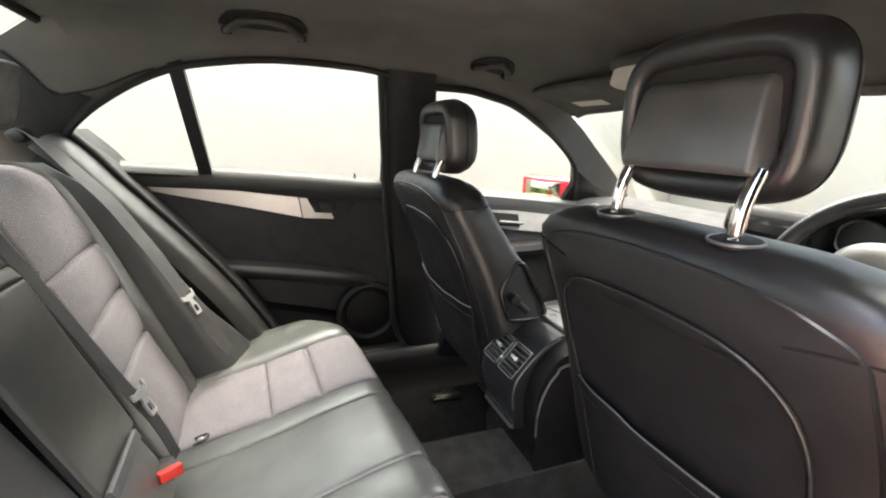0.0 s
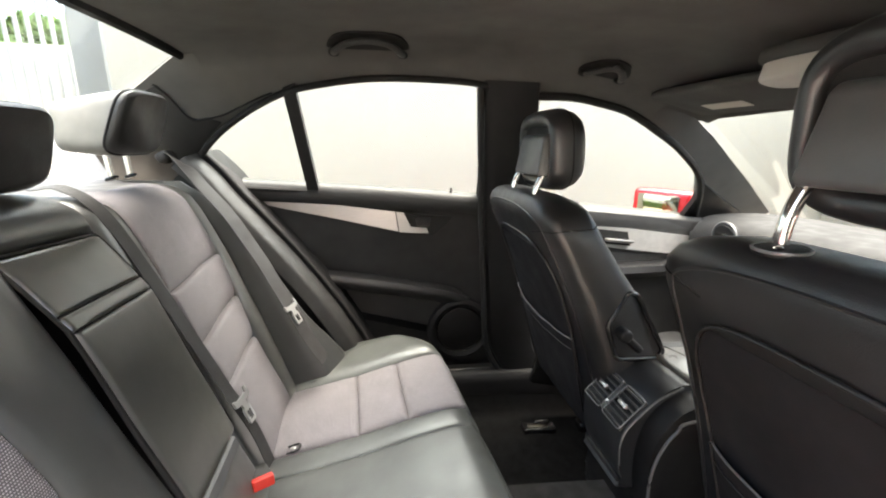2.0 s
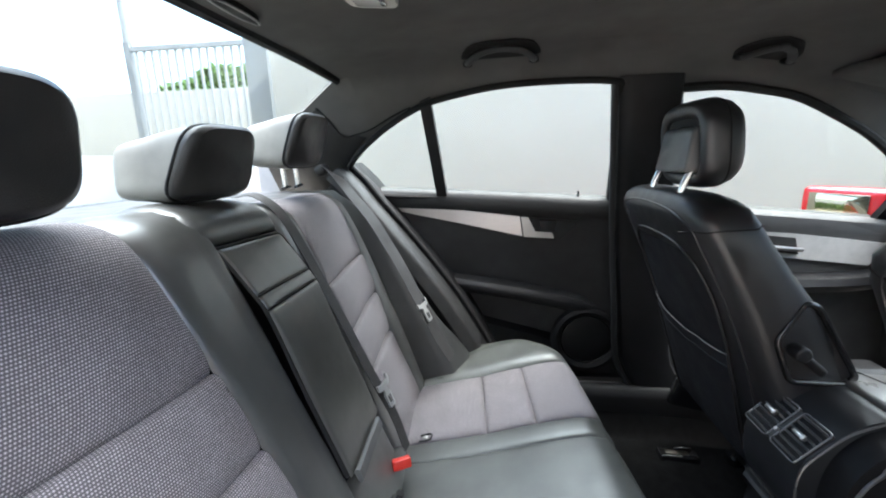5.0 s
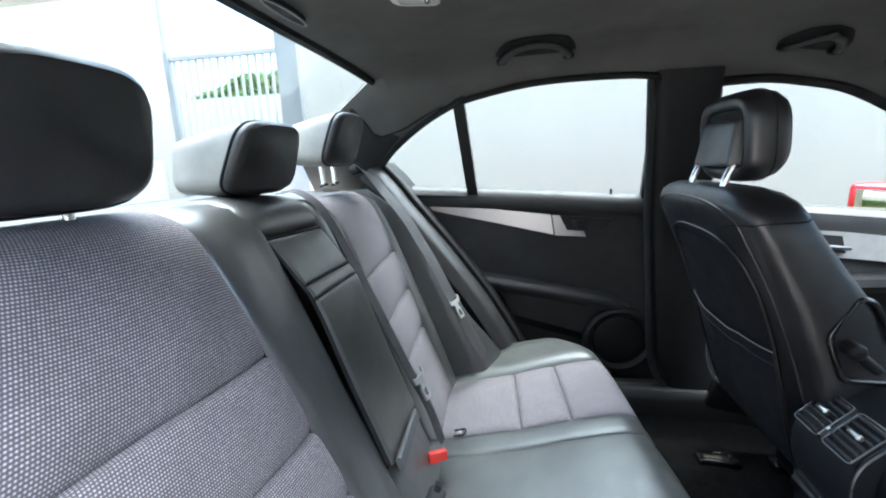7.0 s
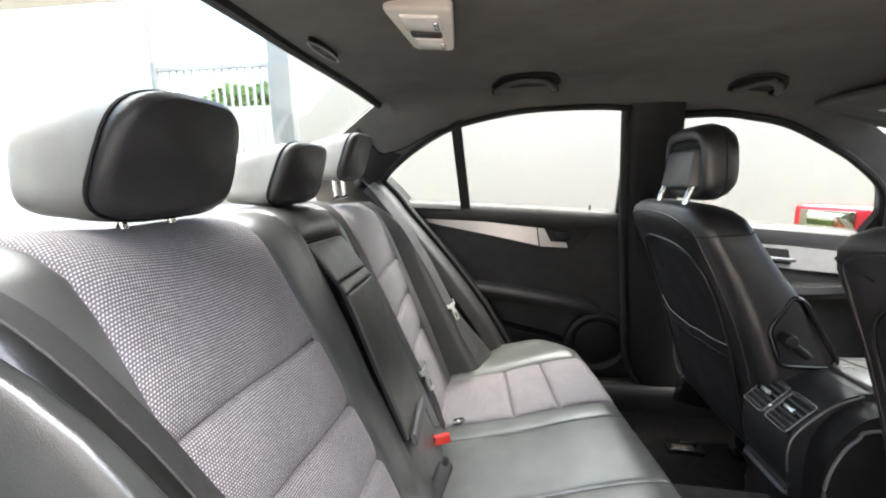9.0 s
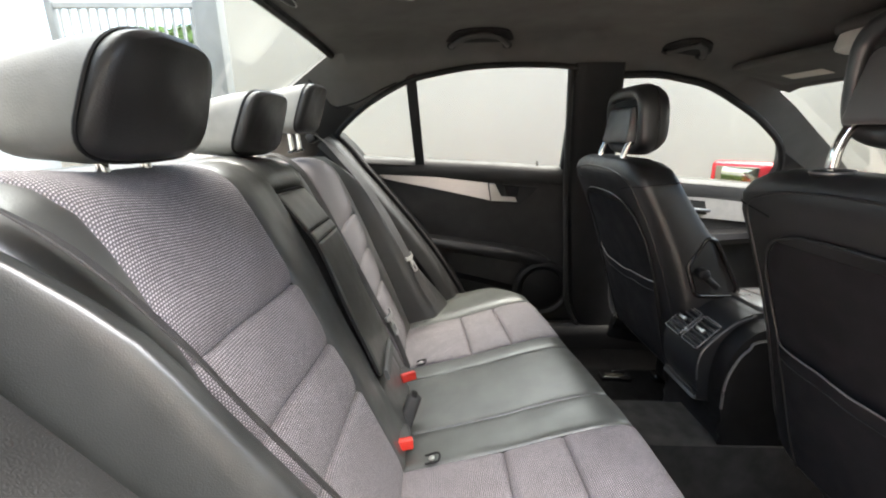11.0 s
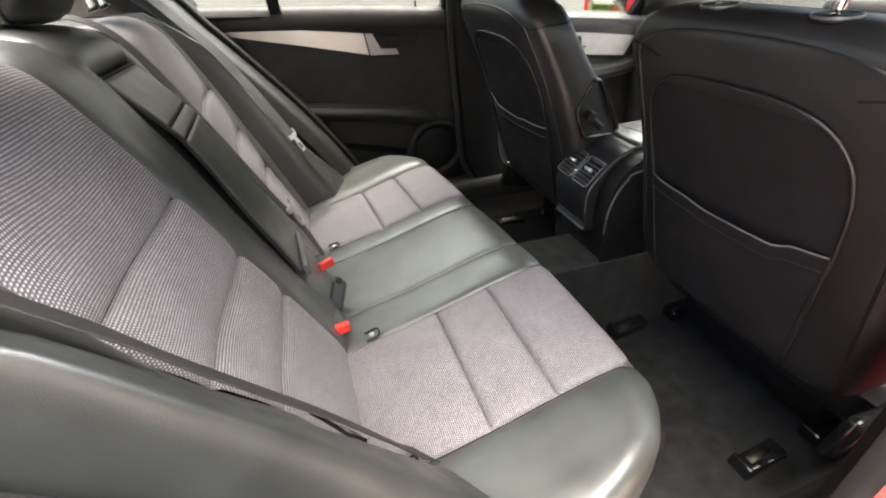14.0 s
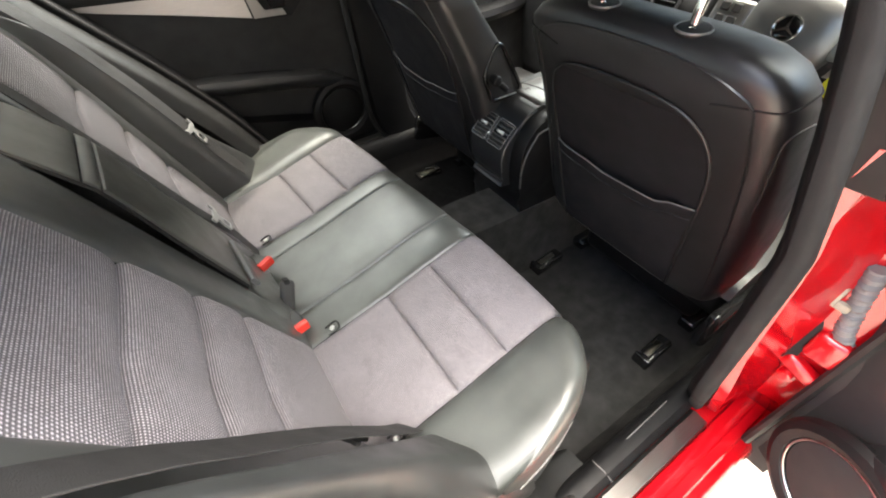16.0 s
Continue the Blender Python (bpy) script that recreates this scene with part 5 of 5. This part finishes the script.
# ---- roof fittings ----
def grab_handle(x0, x1, label, d=0.0, k=1.0):
    h = tagged(new("grab_handle"), label, "grab handle", "grab handles")

    def on(x, y, d):
        y = .455 - (.455 - y) * k
        return Vector((x, y, roof_z(x, y) - d))
    pts = [on(x0, .452, d + .004), on(x0 + .002, .440, d + .012), on(x0 + .010, .405, d + .017), on(x0 + .030, .365, d + .016), on(x0 + .052, .352, d + .014), on((x0 + x1) / 2, .347, d + .013),
           on(x1 - .052, .352, d + .014), on(x1 - .030, .365, d + .016), on(x1 - .010, .405, d + .017), on(x1 - .002, .440, d + .012), on(x1, .452, d + .004)]
    part("grip", sweep(spline(pts, 6), ring_section(.0082, 12, 1.1, .8)), PLASTIC_GREY, h)
    # dark plate: the recess plus the grip's shadow, put into one colour
    rim = [on(x0 - .012, .460, d), on(x0 - .012, .410, d), on(x0 + .014, .345, d), on(x0 + .052, .330, d), on(x1 - .052, .330, d), on(x1 - .014, .345, d), on(x1 + .012, .410, d), on(x1 + .012, .460, d)]
    part("recess", slab([p - Vector((0, 0, .003)) for p in rounded(rim, .02)], (0, 0, -1), .004), RUBBER, h, "moulded recess behind the grip, shadow put into its dark colour")
    for x in (x0 + .002, x1 - .002):
        part("mount", rbox(.022, .026, .014, .006, 3, pose(x, .448, roof_z(x, .448) - .010 - d, 18)), PLASTIC, h)


grab_handle(-.362, -.205, "black folding grab handle above the rear window", .002, .85)
grab_handle(.236, .338, "black folding grab handle above the front window", .004, .68)

dome = thing("dome_light", "pale plastic reading lamp in the headliner", "lamp")
DM = pose(-.475, -.03, roof_z(-.475, -.03) - .002, 0, 5)


def tray(w0, w1, length, z0, z1):
    """A tapered plate with rounded corners, hanging below its place."""
    loop = rounded([Vector(p) for p in ((-w0, -length, 0), (w0, -length, 0), (w1, length, 0), (-w1, length, 0))], .016)
    return loft([[Vector((p.x * k, p.y * k, z)) for p in loop] for k, z in ((1, z0), (1, z1 + .004), (.97, z1 + .001), (.92, z1))])


part("housing", moved(tray(.050, .036, .098, .0, -.014), DM), PALE, dome)
for g in (-1, 1):
    part("lens", moved(rbox(.058 if g < 0 else .046, .060, .008, .004, 3), DM @ pose(0, g * .048, -.0145)), LENS, dome, "clear ribbed lamp lens")
    part("lens_rim", moved(rbox(.008, .030, .006, .002, 2), DM @ pose(.022, g * .048, -.018)), CHROME, dome)
part("switch", moved(rbox(.050, .020, .008, .003, 2), DM @ pose(0, 0, -.0155)), PLASTIC_GREY, dome)
brake = thing("brake_light", "oval high brake lamp cover at the rear window", "lamp")
part("cover", disc(.5, .016, pose(-.662, .005, roof_z(-.66, 0) - .004, 0, 6) @ Matrix.Diagonal((.022, .118, .6, 1)), 40, bevel=.003), RUBBER, brake)

part("rim", sweep([Vector((-.662 + .0115 * math.cos(a), .005 + .0595 * math.sin(a), roof_z(-.66, 0) - .009 - .0012 * math.cos(a))) for a in [i * math.pi / 24 for i in range(48)]], ring_section(.0018, 6), closed=True), SATIN_DARK, brake, "thin bright rim")

visor = thing("sun_visor", "dark cloth sun visor with a cream label", "sun visor")
VM = pose(.53, .30, 1.300, 0, 14)
part("flap", moved(rbox(.17, .36, .022, .010, 3), VM), HEADLINER, visor)
part("label_card", moved(rbox(.035, .12, .002, .0008, 1), VM @ pose(.02, .03, -.0125)), PAPER, visor, "cream warning label")
oc = thing("overhead_console", "overhead console with a pale lamp lens", "console")
part("housing", rbox(.15, .20, .034, .016, 4, pose(.450, 0, 1.322, 0, 13)), HEADLINER, oc)
part("lens", moved(loft([[Vector((.028 * k * math.copysign(abs(math.cos(a)) ** .6, math.cos(a)), .086 * k * math.copysign(abs(math.sin(a)) ** .6, math.sin(a)), z)) for a in [i * math.pi / 16 for i in range(32)]] for k, z in ((1, .02), (1, -.004), (.95, -.009), (.8, -.012), (.4, -.014))]), pose(.392, .0, 1.298, 0, 12)), PALE, oc, "rounded pale lamp lens")
im = thing("interior_mirror", "black interior rear-view mirror", "mirror")
part("housing", rbox(.03, .24, .065, .014, 3, pose(.62, 0, 1.20)), PLASTIC, im)
part("stem", tube([(.64, 0, 1.20), (.70, 0, 1.26)], .009, 8, 0), PLASTIC, im)

# ---- dashboard ----
def dashboard():
    d = thing("dashboard", "dark dashboard with a silver strip and round vents", "dashboard", kind="structure")
    prof = [(1.36, .935), (1.15, .955), (.98, .955), (.90, .94), (.865, .91), (.86, .86), (.875, .78), (.90, .60), (.95, .45), (1.36, .45)]
    part("body", prism([(p.x, p.z) for p in spline([(x, 0, z) for x, z in prof], 4)], -.74, .74, .02, 3), SEAL_GREY, d)
    part("trim_strip", rbox(.012, 1.2, .05, .005, 2, pose(.856, 0, .845, 0, -4)), SILVER, d, "brushed aluminium strip")
    for y in (.575, -.655, .09, -.09):
        v = part("vent", disc(.045, .03, pose(.862, y, .905, 0, 75), 32, bevel=.004), RUBBER, d)
        part("ring", sweep([Vector((.846 - .0, y + .045 * math.cos(a), .908 + .045 * math.sin(a))) for a in [i * math.pi / 16 for i in range(32)]], ring_section(.005, 8), up=(1, 0, 0), closed=True), SATIN_DARK, v)
        for k in range(4):
            part("slat", rbox(.008, .075, .004, .0015, 1, pose(.845, y, .884 + .015 * k)), GLOSS, v)
    # arched hood over the round dials
    def arc(w, h):
        return [(-.335 + w * math.copysign(abs(math.cos(a)) ** .8, math.cos(a)), .93 + h * math.sin(a) ** .8) for a in [i * math.pi / 28 for i in range(29)]]
    hood = part("cluster_hood", prism_x(arc(.275, .160) + arc(.255, .142)[::-1], .868, 1.08), SEAL_GREY, d, "arched dark hood over the dials", smooth=50)
    part("hood_edge", sweep([Vector((.866, y, z)) for y, z in arc(.268, .153)], ring_section(.0055, 8)), PLASTIC_GREY, hood)
    part("dial_plate", prism_x(arc(.256, .143) + [(-.59, .93)], .985, 1.0), RUBBER, hood)
    for y, r in ((-.152, .048), (-.335, .060), (-.518, .048)):
        dial = part("dial", disc(r, .012, pose(.980, y, .985, 0, 84), 36, bevel=.002), LIP_GREY, hood, "dark grey round dial")
        part("dial_ring", sweep([Vector((.970, y + r * math.cos(a), .985 + r * math.sin(a))) for a in [i * math.pi / 18 for i in range(36)]], ring_section(.0032, 8), up=(1, 0, 0), closed=True), SATIN, dial)
    screen = part("display_hood", rbox(.13, .236, .082, .020, 3, pose(.966, .012, .986, 0, 6)), SEAL_GREY, d, "dark raised housing of the centre display")
    part("display_slot", rbox(.010, .206, .046, .008, 2, pose(.900, .012, .990, 0, 6)), GLOSS, screen, "black display opening")
    part("radio_panel", rbox(.02, .22, .16, .006, 2, pose(.868, 0, .74, 0, -8)), GLOSS, d)
    for i in range(12):
        part("button", rbox(.008, .022, .012, .002, 1, pose(.858, -.08 + .032 * (i % 6), .74 + .03 * (i // 6), 0, -8)), PALE if i % 4 == 0 else PLASTIC_GREY, d)
    return d


dashboard()


def steering_wheel():
    s = thing("steering_wheel", "black steering wheel with a silver-trimmed hub", "steering wheel")
    wm = pose(.63, -.335, .955, 0, -66)
    part("rim", moved(sweep([Vector((.176 * math.cos(a), .176 * math.sin(a), 0)) for a in [i * math.pi / 32 for i in range(64)]], ring_section(.015, 12, 1, 1.1), closed=True), wm), LEATHER, s)
    dome = [[Vector((.006 + .078 * k * c, .092 * k * w, z)) for c, w in [(math.copysign(abs(math.cos(a)) ** .7, math.cos(a)), math.copysign(abs(math.sin(a)) ** .7, math.sin(a))) for a in [i * math.pi / 18 for i in range(36)]]] for k, z in ((.98, -.02), (1.0, .004), (.97, .016), (.88, .024), (.6, .031), (.2, .034))]
    hub = part("hub", moved(loft(dome), wm), LEATHER_BACK, s, "padded dark grey hub")
    part("badge", moved(disc(.024, .004, pose(.006, 0, .033), 36, bevel=.001), wm), GLOSS, hub, "round dark badge with a bright ring")
    part("badge_ring", moved(sweep([Vector((.006 + .024 * math.cos(a), .024 * math.sin(a), .036)) for a in [i * math.pi / 20 for i in range(40)]], ring_section(.0026, 8), closed=True), wm), CHROME, hub)
    for k in range(3):
        arm = [(0, .0027, .035), (.0225, .0006, .035), (.0225, -.0006, .035), (0, -.0027, .035)]
        part("badge_arm", moved(slab([Vector(p) for p in arm], (0, 0, 1), .002), wm @ pose(.006, 0, .002, 0, 0, 120 * k)), CHROME, hub)
    for g in (-1, 1):
        sp_ = part("spoke", moved(rbox(.066, .088, .026, .010, 3, pose(.008, g * .128, .004)), wm), SATIN, s, "silver spoke with keys")
        for k in range(4):
            part("key", moved(rbox(.018, .020, .006, .002, 1, pose(-.004 + .026 * (k % 2), g * (.118 + .026 * (k // 2)), .0175)), wm), PLASTIC_GREY, sp_)
    part("spoke", moved(rbox(.11, .05, .018, .007, 3, pose(-.11, 0, -.004)), wm), PLASTIC, s)
    part("column_cover", moved(disc(.05, .26, pose(0, 0, -.15), 24, r2=.06), wm), PLASTIC, s)
    return s


steering_wheel()
tag = thing("paper_tag", "small yellow tag hanging by the steering column", "tag")
part("card", rbox(.003, .030, .034, .001, 1, pose(.50, -.481, .931, 20, 0, -25)), YELLOW, tag)

# parcel shelf and C-pillar covers
tagged(part("parcel_shelf", rbox(.50, 1.28, .03, .01, 2, pose(-1.07, 0, 1.055)), PLASTIC_GREY), "grey cloth parcel shelf below the rear window", "parcel shelf", kind="structure")
tagged(part("boot_wall", rbox(.03, 1.4, 1.0, .01, 2, pose(-.90, 0, .55)), CARPET), "black carpeted bulkhead behind the rear seat", "wall", kind="structure")
tagged(part("scuttle_wall", rbox(.03, 1.5, .8, .01, 2, pose(1.20, 0, .5)), CARPET), "black bulkhead below the windscreen", "wall", kind="structure")
